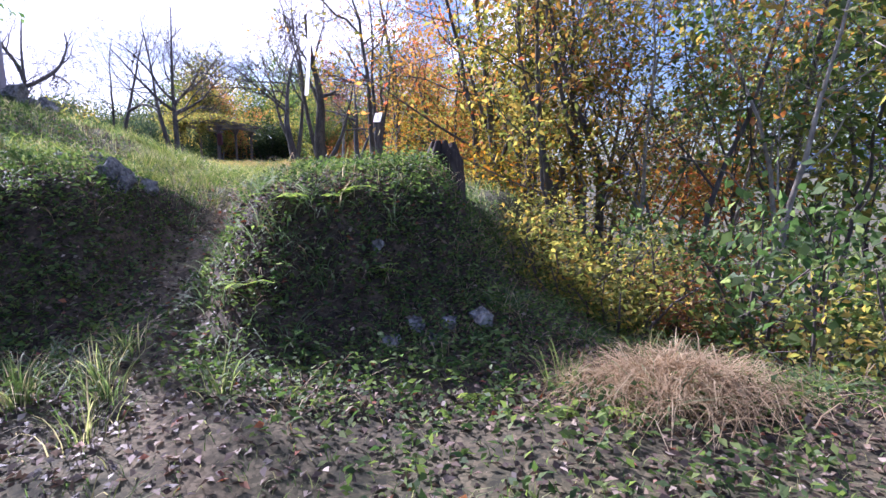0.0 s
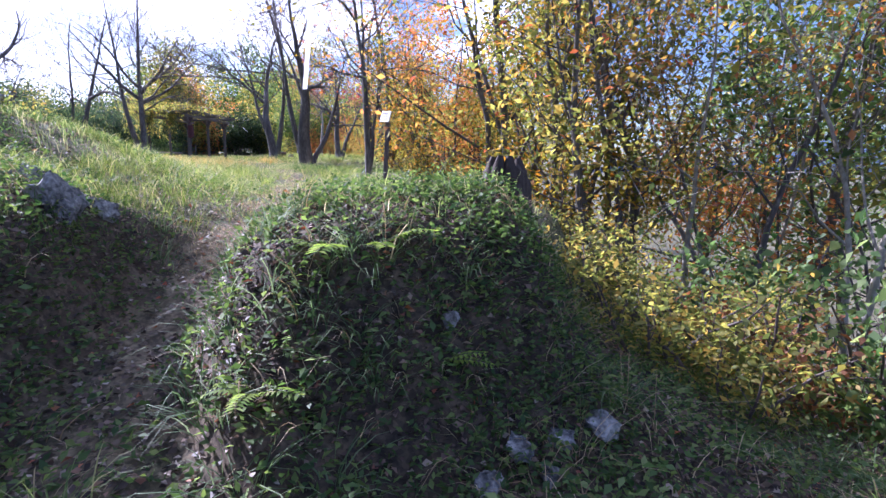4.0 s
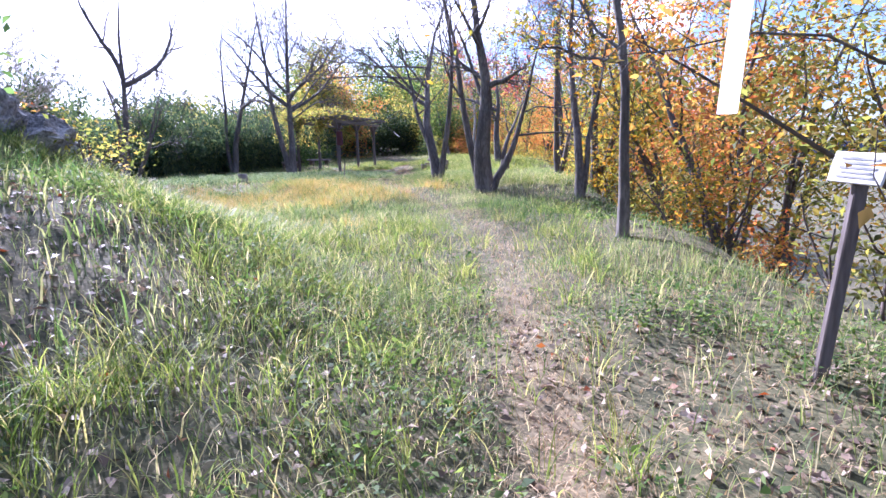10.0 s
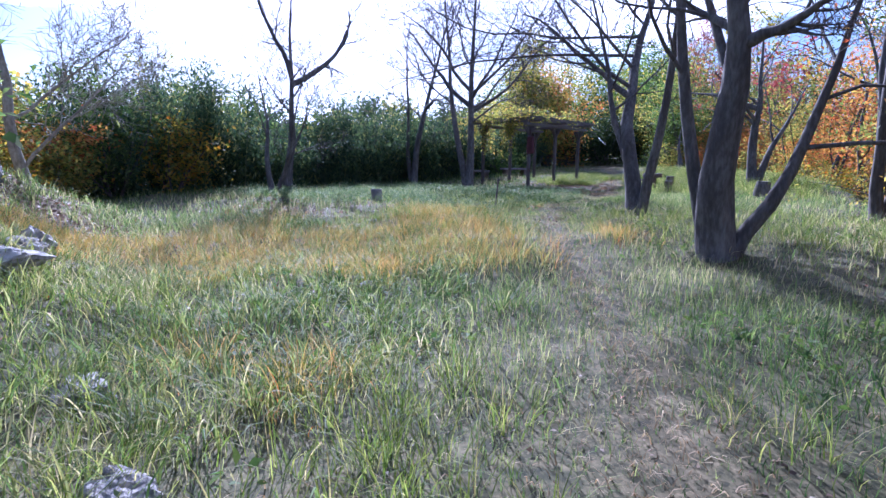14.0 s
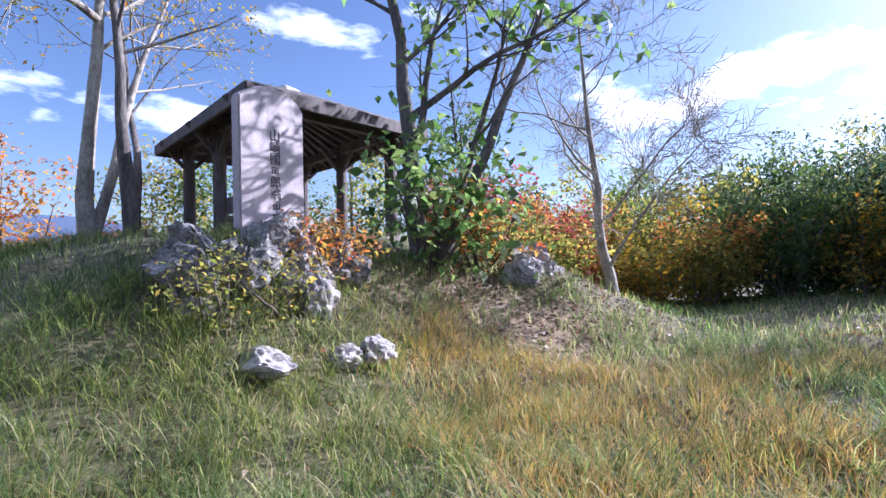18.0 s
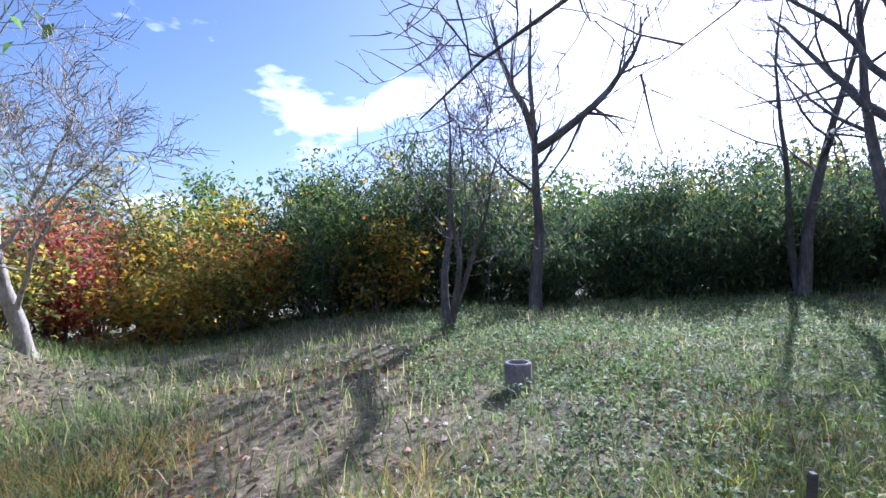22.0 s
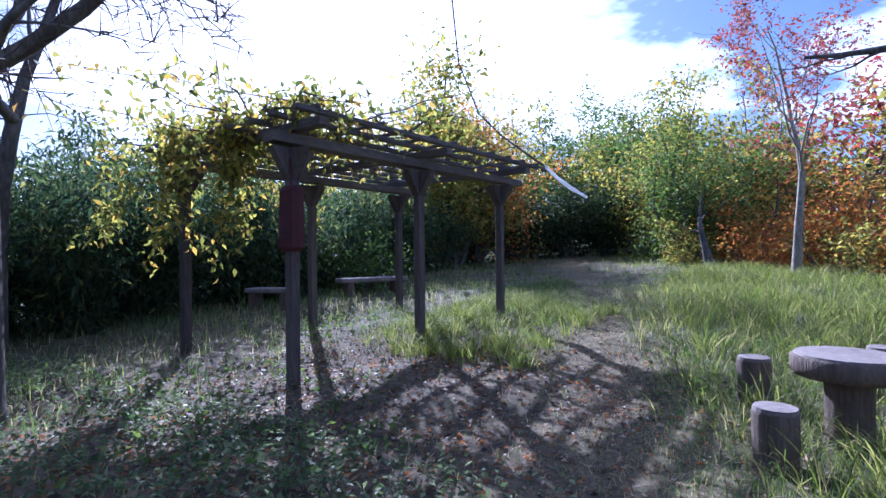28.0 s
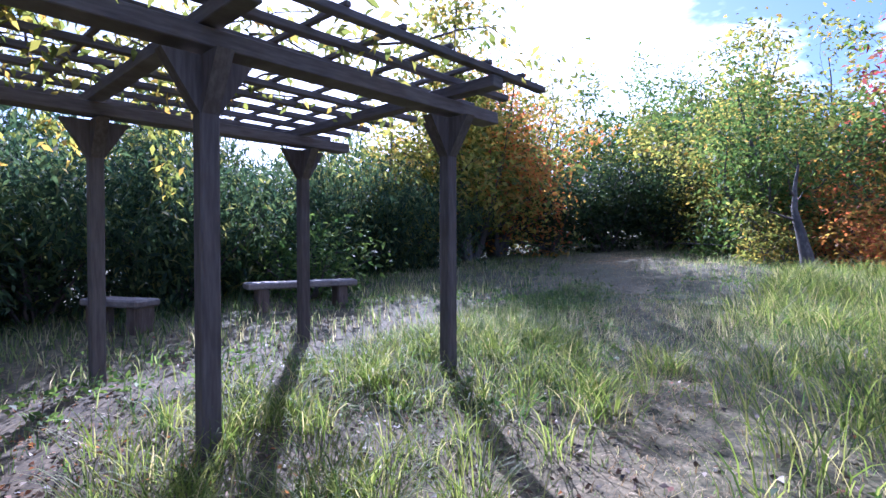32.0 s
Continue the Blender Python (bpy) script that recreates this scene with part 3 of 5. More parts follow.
ad2.operation, ad2.use_clamp = "ADD", True
l.new(ad.outputs[0], ad2.inputs[0])
l.new(wear.outputs["Fac"], ad2.inputs[1])
mx = n.new("ShaderNodeMix")
mx.data_type = "RGBA"
l.new(ad2.outputs[0], mx.inputs["Factor"])
l.new(turf.outputs["Color"], mx.inputs["A"])
l.new(soil.outputs["Color"], mx.inputs["B"])
# dark leaf soil, with the shade of bank and arbour put into its colour
shade_soil = ramp_node(n, [(0.3, (0.018, 0.013, 0.008)), (0.5, (0.055, 0.04, 0.024)), (0.7, (0.13, 0.095, 0.058))])
l.new(tone.outputs[0], shade_soil.inputs["Fac"])
shade_mask = n.new("ShaderNodeAttribute")
shade_mask.attribute_name = "shade_soil"
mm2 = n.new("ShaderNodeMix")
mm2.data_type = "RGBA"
l.new(shade_mask.outputs["Fac"], mm2.inputs["Factor"])
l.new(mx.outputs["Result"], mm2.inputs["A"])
l.new(shade_soil.outputs["Color"], mm2.inputs["B"])
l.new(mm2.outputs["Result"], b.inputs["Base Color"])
b.inputs["Roughness"].default_value = 0.95
hb = n.new("ShaderNodeMath")
hb.operation = "ADD"
l.new(tone.outputs[0], hb.inputs[0])
l.new(a3.outputs["Fac"], hb.inputs[1])
bump_on(n, l, b, hb.outputs[0], 0.25, 0.007)
gm = mesh_np("ground", np.stack([X, Y, Z], -1).reshape(-1, 3), gf, m, True)


def wear_at(x, y):
    d = np.abs(x - trail_x(y))
    t = (0.65 - 0.48 * ss(8, 11, y)) * np.exp(-(d / 0.2) ** 2) * (0.75 + 0.25 * np.sin(2.3 * y) * np.sin(1.1 * y + 1)) * (y > -8) * (y < 62) * (1 - 0.65 * ss(25, 27.5, y) * ss(36, 32, y))
    arbour = np.exp(-((x + 12.6) / 3.2) ** 4 - ((y - 28.6) / 4.5) ** 4)
    front = np.exp(-((x + 10.5) / 2.6) ** 2 - ((y - 17.5) / 1.8) ** 2)
    ascent = np.exp(-(np.abs((x + 11.3) + 0.35 * (y - 12)) / 0.9) ** 2) * (y > 9) * (y < 15)
    steep = ss(0.35, 0.9, np.hypot(np.gradient(Z, axis=1) / np.gradient(X, axis=1), np.gradient(Z, axis=0) / np.gradient(Y, axis=0))) * (Y < 6.5) * (X > -9)
    return np.clip(np.maximum(np.maximum(t, 0.4 * arbour), np.maximum(0.35 * front, np.maximum(0.8 * ascent, steep))), 0, 1)


at = gm.attributes.new("wear", "FLOAT", "POINT")
at.data.foreach_set("value", wear_at(X, Y).astype(np.float32).ravel())
# where shade is put into the ground colour: bank face, foot, arbour
def shade_at(x, y):
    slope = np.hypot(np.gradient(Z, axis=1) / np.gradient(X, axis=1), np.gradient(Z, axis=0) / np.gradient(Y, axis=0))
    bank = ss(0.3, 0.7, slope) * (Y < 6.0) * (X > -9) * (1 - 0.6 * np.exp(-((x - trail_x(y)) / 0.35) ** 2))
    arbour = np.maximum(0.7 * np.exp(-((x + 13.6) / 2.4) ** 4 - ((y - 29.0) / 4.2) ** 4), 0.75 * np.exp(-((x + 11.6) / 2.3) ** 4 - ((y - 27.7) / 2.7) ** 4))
    # the bank's cast shadow on the ground before it, as darker soil
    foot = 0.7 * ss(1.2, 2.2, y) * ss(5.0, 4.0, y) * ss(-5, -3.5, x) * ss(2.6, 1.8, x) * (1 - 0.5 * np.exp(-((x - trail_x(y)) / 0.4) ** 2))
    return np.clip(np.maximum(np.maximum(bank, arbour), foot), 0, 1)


at = gm.attributes.new("shade_soil", "FLOAT", "POINT")
at.data.foreach_set("value", shade_at(X, Y).astype(np.float32).ravel())
ground = tagged(new("ground", gm), "uneven earth terrace and banks under grass and leaf litter", "ground", "", "structure")

# blue ridge far off, the haze of distance put into its colour
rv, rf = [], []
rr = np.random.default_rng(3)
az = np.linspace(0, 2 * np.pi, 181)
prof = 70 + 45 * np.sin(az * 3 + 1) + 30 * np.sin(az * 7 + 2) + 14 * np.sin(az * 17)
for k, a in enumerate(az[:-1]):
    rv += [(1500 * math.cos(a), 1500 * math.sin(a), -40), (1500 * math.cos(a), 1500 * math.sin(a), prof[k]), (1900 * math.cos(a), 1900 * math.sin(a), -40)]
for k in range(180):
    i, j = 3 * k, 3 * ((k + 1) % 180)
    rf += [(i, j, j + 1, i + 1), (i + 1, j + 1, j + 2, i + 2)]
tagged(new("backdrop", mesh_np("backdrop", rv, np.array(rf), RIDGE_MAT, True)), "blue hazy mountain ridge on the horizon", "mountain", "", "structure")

# ---- pavilion on the mound ----
NEAR, LEFT, RIGHT = Vector((-10.1, 9.8, 0)), Vector((-12.0, 5.3, 0)), Vector((-13.7, 10.6, 0))
FAR = LEFT + RIGHT - NEAR
EAVE, FLOOR = 4.82, 2.86
pav = thing("pavilion", ((NEAR.x + FAR.x) / 2, (NEAR.y + FAR.y) / 2, FLOOR), "open timber rest shelter with dark hipped shingle roof", "pavilion")
pc = Vector((pav.location.x, pav.location.y, 0))
loc = [(c - pc) for c in (NEAR, LEFT, FAR, RIGHT)]
EZ = EAVE - FLOOR
apex_a, apex_b = (loc[0] + loc[3]) / 2 * 0.28, (loc[1] + loc[2]) / 2 * 0.28
TOP = EZ + 0.72


def roof_side(a, b, c, d, thick):
    bm = bmesh.new()
    up = [bm.verts.new(v) for v in (a, b, c, d)]
    dn = [bm.verts.new(Vector(v) - Vector((0, 0, thick))) for v in (a, b, c, d)]
    bm.faces.new(up)
    bm.faces.new(dn[::-1])
    for k in range(4):
        bm.faces.new((up[k], dn[k], dn[(k + 1) % 4], up[(k + 1) % 4]))
    bmesh.ops.recalc_face_normals(bm, faces=bm.faces)
    return bm


def lift(v, z):
    return Vector((v.x, v.y, z))


ra, rb = lift(apex_a, TOP), lift(apex_b, TOP)
quads = [(loc[0], loc[1], rb, ra), (loc[1], loc[2], rb, rb), (loc[2], loc[3], ra, rb), (loc[3], loc[0], ra, ra)]
for p, q, r_, s_ in quads:
    # courses of shingles, each lapping the one below
    deck = part("roof_deck", roof_side(lift(p, EZ), lift(q, EZ), r_, s_ + Vector((0.001, 0.001, 0)), 0.06), WOOD_DARK, pav)
    rows = 9
    for k in range(rows):
        f0, f1 = k / rows, min((k + 1.15) / rows, 1.0)
        c = [lift(p, EZ).lerp(s_, f0), lift(q, EZ).lerp(r_, f0), lift(q, EZ).lerp(r_, f1), lift(p, EZ).lerp(s_, f1)]
        o = [0.035, 0.035, 0.012, 0.012]
        part("shingle_course", roof_side(*[v + Vector((0.001 * i, 0.001 * i, h)) for i, (v, h) in enumerate(zip(c, o))], 0.02), ROOF_MAT, pav)
    part("fascia", beam_bm(lift(p, EZ - 0.08) * 1.0, lift(q, EZ - 0.08), 0.05, 0.2), WOOD_DARK, pav)
part("roof_cap", box_bm(0.42, 0.42, 0.34, 0.03, Matrix.Translation((ra + rb) / 2 + Vector((0, 0, -0.08)))), CAP_MAT, pav, "pale square ridge cap")
for k in range(11):
    f = (k + 0.5) / 11
    part("rafter", beam_bm(lift(loc[0].lerp(loc[1], f), EZ - 0.12), lift(apex_a.lerp(apex_b, f), TOP - 0.16), 0.07, 0.1), WOOD_DARK, pav)
    part("rafter", beam_bm(lift(loc[3].lerp(loc[2], f), EZ - 0.12), lift(apex_a.lerp(apex_b, f), TOP - 0.16), 0.07, 0.1), WOOD_DARK, pav)
inner = [v * 0.74 for v in loc]
for v in inner + [inner[0].lerp(inner[1], 0.5), inner[2].lerp(inner[3], 0.5)]:
    gz = hz(v.x + pc.x, v.y + pc.y) - FLOOR - 0.15
    bm = bmesh.new()
    bmesh.ops.create_cone(bm, cap_ends=True, segments=12, radius1=0.12, radius2=0.105, depth=EZ + 0.2 - gz)
    bmesh.ops.transform(bm, matrix=Matrix.Translation((v.x, v.y, (EZ + 0.2 + gz) / 2)), verts=bm.verts)
    part("post", bm, WOOD_DARK, pav)
    for w in (loc[0] - loc[1], loc[0] - loc[3]):
        w = w.normalized() * 0.55
        for sgn in (1, -1):
            part("brace", beam_bm(lift(v, EZ - 0.55), lift(v + w * sgn, EZ - 0.02), 0.07, 0.07), WOOD_DARK, pav)
for k in range(4):
    part("tie_beam", beam_bm(lift(inner[k], EZ - 0.02), lift(inner[(k + 1) % 4], EZ - 0.02), 0.14, 0.2), WOOD_DARK, pav)
slab = new("shelter_floor", bm_mesh("shelter_floor", roof_side(*[lift(v * 0.8 + pc, FLOOR + 0.0) for v in loc], 0.5), CONCRETE))
tagged(slab, "worn pale earth-concrete floor slab of the shelter", "floor", "", "structure")
for f, turn_by in ((0.25, 0), (0.75, 0)):
    c = inner[0].lerp(inner[1], f) * 0.62 + pc
    be = thing("bench", (c.x, c.y, FLOOR), "dark wooden plank bench inside the shelter", "bench", "shelter benches", turn=math.degrees(math.atan2(loc[1].y - loc[0].y, loc[1].x - loc[0].x)))
    part("seat", box_bm(1.5, 0.34, 0.06, 0.008, Matrix.Translation((0, 0, 0.4))), WOOD_DARK, be)
    part("backrest", box_bm(1.5, 0.05, 0.3, 0.008, Matrix.Translation((0, 0.16, 0.5))), WOOD_DARK, be)
    for sx in (-0.6, 0.6):
        part("leg", box_bm(0.08, 0.3, 0.4, 0.006, Matrix.Translation((sx, 0, 0))), WOOD_DARK, be)
        part("back_post", box_bm(0.06, 0.05, 0.84, 0.006, Matrix.Translation((sx, 0.205, 0))), WOOD_DARK, be)

# ---- inscribed stone ----
SX, SY = -9.62, 10.66
SW, SH, ST = 0.88, 1.66, 0.15
SZ = 2.82
stele = thing("stone_monument", (SX, SY, SZ), "upright pale granite monument slab with carved characters", "monument", turn=171)
bm = bmesh.new()
prof = [(-SW / 2, 0), (SW / 2, 0), (SW / 2 * 1.0, SH * 0.86), (SW / 2 * 0.86, SH * 0.915), (SW / 2 * 0.5, SH * 0.968), (0, SH), (-SW / 2 * 0.5, SH * 0.966), (-SW / 2 * 0.86, SH * 0.915), (-SW / 2, SH * 0.88)]
fr = [bm.verts.new((x, -ST / 2, z)) for x, z in prof]
bk = [bm.verts.new((x, ST / 2, z)) for x, z in prof]
bm.faces.new(fr)
bm.faces.new(bk[::-1])
for k in range(len(prof)):
    j = (k + 1) % len(prof)
    bm.faces.new((fr[k], bk[k], bk[j], fr[j]))
bmesh.ops.recalc_face_normals(bm, faces=bm.faces)
bmesh.ops.bevel(bm, geom=list(bm.edges), offset=0.018, segments=2, affect="EDGES")
part("slab", bm, STELE_MAT, stele)
bm = rock_bm(5, 0.72, 0.5, 0.42)
bmesh.ops.transform(bm, matrix=Matrix.Translation((0, 0, -0.16)), verts=bm.verts)
part("base_stone", bm, MOSS_STONE, stele, "rough dark base stone")
for k, ch in ((0, "山"), (1, "崎"), (2, "國"), (4, "郎"), (5, "翁")):
    cu = bpy.data.curves.new("character", "FONT")
    cu.body, cu.size, cu.extrude, cu.align_x = ch, 0.155, 0.004, "CENTER"
    cu.materials.append(CARVED)
    co = new("carved_character", cu)
    co.parent = stele
    co.matrix_basis = pose(0.02, -ST / 2 - 0.002, SH * 0.62 - 0.135 * k, 90, 0, 0)
rg = np.random.default_rng(8)
for k in (3, 6, 7):
    zz = SH * 0.62 - 0.135 * k
    for j in range(6):
        w, hh = (0.12, 0.012) if j < 3 else (0.012, 0.1)
        mm = Matrix.Translation((0.02 + rg.uniform(-0.012, 0.012) + (0 if j < 3 else (j - 4) * 0.045), -ST / 2 - 0.001 - 0.0004 * j, zz + (0.015 + j * 0.04 + rg.uniform(-0.01, 0.01) if j < 3 else 0.015)))
        part("carved_stroke", box_bm(w * rg.uniform(0.5, 1.1), 0.008, hh * rg.uniform(0.6, 1.0), 0, mm @ Matrix.Rotation(rg.uniform(-0.2, 0.2), 4, "Y")), CARVED, stele)


# ---- rocks ----
def rock(x, y, sx, sy, sz, seed, mat, label, up=0.0, group="rocks"):
    ob = new("rock", bm_mesh("rock", rock_bm(seed, sx, sy, sz), mat))
    ob.matrix_basis = pose(x, y, hz(x, y) + up, 0, 0, seed * 40 % 360)
    return tagged(ob, label, "rock", group)


PALE = "weathered pale limestone boulder half sunk in grass"
for k, (x, y, sx, sy, sz, up) in enumerate([(-8.3, 11.8, 0.5, 0.24, 0.17, 0.02), (-8.95, 12.15, 0.3, 0.2, 0.17, 0.0), (-9.25, 12.3, 0.24, 0.2, 0.2, 0.0), (-6.4, 11.7, 0.22, 0.18, 0.12, 0.0), (-12.95, 12.65, 0.46, 0.4, 0.36, 0.06), (-13.45, 12.6, 0.42, 0.36, 0.38, 0.08),
                                             (-12.55, 12.75, 0.36, 0.32, 0.3, 0.06), (-13.9, 12.4, 0.42, 0.36, 0.34, 0.06), (-13.25, 12.95, 0.3, 0.26, 0.24, -0.02), (-7.6, 14.4, 0.12, 0.1, 0.07, 0.02), (-9.6, 17.0, 0.13, 0.1, 0.07, 0.02), (-10.6, 16.2, 0.1, 0.09, 0.06, 0.02)]):
    rock(x, y, sx, sy, sz, 20 + k, STONE, PALE, up)
for k, (x, y, sx, sy, sz, up) in enumerate([(-8.75, 11.25, 0.4, 0.3, 0.34, 0.06), (-9.3, 11.5, 0.34, 0.3, 0.36, 0.04), (-9.8, 11.6, 0.32, 0.28, 0.34, 0.04), (-8.3, 10.85, 0.36, 0.32, 0.3, 0.08), (-9.05, 11.1, 0.3, 0.28, 0.3, 0.1), (-10.15, 11.35, 0.3, 0.26, 0.34, 0.06), (-8.6, 10.6, 0.3, 0.3, 0.28, 0.1), (-9.5, 11.2, 0.26, 0.24, 0.26, 0.12), (-8.15, 11.2, 0.24, 0.2, 0.2, 0.04), (-9.1, 11.75, 0.22, 0.2, 0.3, 0.02), (-8.65, 11.0, 0.2, 0.2, 0.26, 0.18)]):
    rock(x - 0.25, y - 0.22, sx * 1.15, sy * 1.1, sz * 1.25, 40 + k, STONE if k % 4 == 1 else MOSS_STONE, "rough grey boulder of the mound below the monument", up - 0.04, "monument rockery")
for k, (x, y, sx, sy, sz, up) in enumerate([(-3.6, 4.74, 0.34, 0.24, 0.26, -0.1), (-3.27, 4.58, 0.26, 0.2, 0.26, -0.02), (-3.8, 4.7, 0.26, 0.2, 0.2, -0.06), (-3.24, 4.98, 0.14, 0.12, 0.14, 0.0), (-3.62, 5.1, 0.2, 0.14, 0.14, 0.0)]):
    rock(x, y, sx, sy, sz, 60 + k, MOSS_STONE, "weathered grey limestone outcrop in the bank's grass", up, "bank rocks")
for k, (x, y, s) in enumerate([(-0.62, 3.32, 0.12), (-0.42, 3.42, 0.11), (-0.2, 3.55, 0.15), (-0.75, 3.18, 0.1), (-0.5, 3.24, 0.08), (-0.9, 3.62, 0.08)]):
    rock(x, y, s * 0.8, s * 0.72, s * 0.7, 70 + k, MOSS_STONE, "rounded shaded stone lying on the bank foot", 0.03, "bank foot stones")

# ---- stump on the knob ----
st = thing("tree_stump", (-0.46, 4.95, 0.36), "dark rotten broken stump at the bank's corner", "stump")
rs = np.random.default_rng(12)
tb = Tubes()
zz = np.array([-0.5, -0.2, 0.1, 0.35, 0.6, 0.8, 0.9])
tb.add(np.stack([0.03 * np.sin(3 * zz), 0.02 * zz, zz], -1), [0.38, 0.3, 0.21, 0.17, 0.15, 0.14, 0.11], 16, 0.2, rs)
part("trunk", tb.mesh("trunk", ROTTEN), None, st)
for k in range(9):
    a = k * 0.7
    sp = Tubes()
    rr_, tip = 0.1, rs.uniform(0.0, 0.1)
    sp.add([(rr_ * math.cos(a), rr_ * math.sin(a), 0.74), (rr_ * math.cos(a), rr_ * math.sin(a), 0.88), (rr_ * 0.9 * math.cos(a), rr_ * 0.9 * math.sin(a), 0.9 + tip)], [0.06, 0.055, 0.022], 5, 0.2, rs)
    part("splinter", sp.mesh("splinter", ROTTEN), None, st)
for k in range(6):
    a = -2.6 + k * 0.75
    sp = Tubes()
    sp.add([(0.16 * math.cos(a), 0.16 * math.sin(a), 0.16), (0.3 * math.cos(a), 0.3 * math.sin(a), -0.08), (0.5 * math.cos(a + 0.2), 0.5 * math.sin(a + 0.2), -0.42)], [0.07, 0.05, 0.02], 6, 0.15, rs)
    part("root", sp.mesh("root", ROTTEN), None, st)
st2 = thing("tree_stump", (-5.2, 27.5, hz(-5.2, 27.5)), "dark weathered low stump in the grass", "stump")
tb = Tubes()
tb.add([(0, 0, -0.1), (0, 0, 0.25), (0.02, 0, 0.5)], [0.24, 0.2, 0.17], 10, 0.12, rs)
tb.add([(0.02, 0, 0.5), (0.02, 0, 0.51)], [0.17, 0.01], 10)
part("trunk", tb.mesh("trunk", BARK), None, st2)

# ---- sign on a leaning post ----
sg = thing("sign_post", (-1.6, 8.8, hz(-1.6, 8.8)), "small bleached white notice board on a leaning timber post", "sign")
leanm = Matrix.Rotation(radians(3.5), 4, "Y") @ Matrix.Rotation(radians(3), 4, "X")
part("post", box_bm(0.058, 0.05, 1.2, 0.006, leanm @ Matrix.Translation((0, 0, -0.12))), WOOD_DARK, sg)
bd = part("board", box_bm(0.24, 0.018, 0.15, 0.004), SIGN_MAT, sg, "bleached white board with faded lines", m=leanm @ pose(-0.045, -0.03, 1.03, -14, 0, -55))
for k in range(5):
    part("text_line", box_bm(0.16 - 0.03 * (k % 2), 0.004, 0.01, 0, Matrix.Translation((0, -0.0105, 0.025 + 0.022 * k))), INK, bd)

# ---- pipe ----
pp = thing("concrete_pipe", (-11.9, 19.45, hz(-11.9, 19.45)), "short upright grey concrete pipe set in the grass", "pipe")
bm = bmesh.new()
R0, R1, PH = 0.125, 0.09, 0.26
rings = [(R0, -0.1), (R0, PH - 0.01), (R0 - 0.01, PH), (R1 + 0.008, PH), (R1, PH - 0.01), (R1, 0.02)]
vs = [[bm.verts.new((r * math.cos(a), r * math.sin(a), z)) for a in np.linspace(0, 2 * np.pi, 28, endpoint=False)] for r, z in rings]
for a, b_ in zip(vs, vs[1:]):
    for k in range(28):
        bm.faces.new((a[k], a[(k + 1) % 28], b_[(k + 1) % 28], b_[k]))
bm.faces.new(vs[-1])
part("pipe_wall", bm, CONCRETE, pp, smooth=False)

# ---- pergola ----
PA, PB, PC = Vector((-12.8, 28.4, 0)), Vector((-12.66, 30.3, 0)), Vector((-12.5, 32.2, 0))
ACROSS = Vector((-2.1, 0.16, 0))
ALONG = (PC - PA).normalized()
BT = 3.74
perg = thing("pergola", (-13.7, 30.4, 1.5), "weathered dark timber pergola with climbing vines", "pergola")
po = Vector((-13.7, 30.4, 1.5))
for p in (PA, PB, PC):
    for q in (p, p + ACROSS):
        gz = hz(q.x, q.y) - 0.15
        part("post", box_bm(0.105, 0.105, BT - gz, 0.01, Matrix.Translation((q.x - po.x, q.y - po.y, gz - po.z)) @ Matrix.Rotation(radians(-4), 4, "Z")), WOOD_DARK, perg)
        for d in (ALONG, -ALONG, ACROSS.normalized(), -ACROSS.normalized()):
            bm = bmesh.new()
            s = d.cross(Vector((0, 0, 1))) * 0.045
            o = Vector((q.x - po.x, q.y - po.y, BT - po.z))
            tri = [o + d * 0.04, o + d * 0.24, o + d * 0.04 - Vector((0, 0, 0.32))]
            f1 = [bm.verts.new(v + s) for v in tri]
            f2 = [bm.verts.new(v - s) for v in tri]
            bm.faces.new(f1)
            bm.faces.new(f2[::-1])
            for k in range(3):
                bm.faces.new((f1[k], f2[k], f2[(k + 1) % 3], f1[(k + 1) % 3]))
            bmesh.ops.recalc_face_normals(bm, faces=bm.faces)
            part("bracket", bm, WOOD_DARK, perg)
for row in (0, 1):
    a = PA + ACROSS * row - ALONG * 0.26 - po
    c = PC + ACROSS * row + ALONG * 0.55 - po
    part("beam", beam_bm(lift(a, BT + 0.09 - po.z), lift(c, BT + 0.09 - po.z), 0.18, 0.1), WOOD_BEAM, perg)
for p in (PA, PB, PC):
    a, c = p - ACROSS.normalized() * 0.5 - po, p + ACROSS + ACROSS.normalized() * 0.5 - po
    part("cross_beam", beam_bm(lift(a, BT + 0.2 - po.z), lift(c, BT + 0.2 - po.z), 0.12, 0.085), WOOD_BEAM, perg)
for k in range(9):
    f = k / 8
    o = -0.46 + f * (2.1 + 0.92)
    a = PA + ACROSS.normalized() * o - ALONG * 0.3 - po
    c = PC + ACROSS.normalized() * o + ALONG * 0.66 - po
    part("lath", beam_bm(lift(a, BT + 0.28 - po.z), lift(c, BT + 0.28 - po.z), 0.07, 0.05), WOOD_BEAM, perg)
for k in range(11):
    f = (k + 0.5) / 11
    o = (PA - ALONG * 0.28).lerp(PC + ALONG * 0.55, f)
    a, c = o - ACROSS.normalized() * 0.5 - po, o + ACROSS + ACROSS.normalized() * 0.5 - po
    part("batten", beam_bm(lift(a, BT + 0.325 - po.z), lift(c, BT + 0.325 - po.z), 0.04, 0.035), WOOD_BEAM, perg)
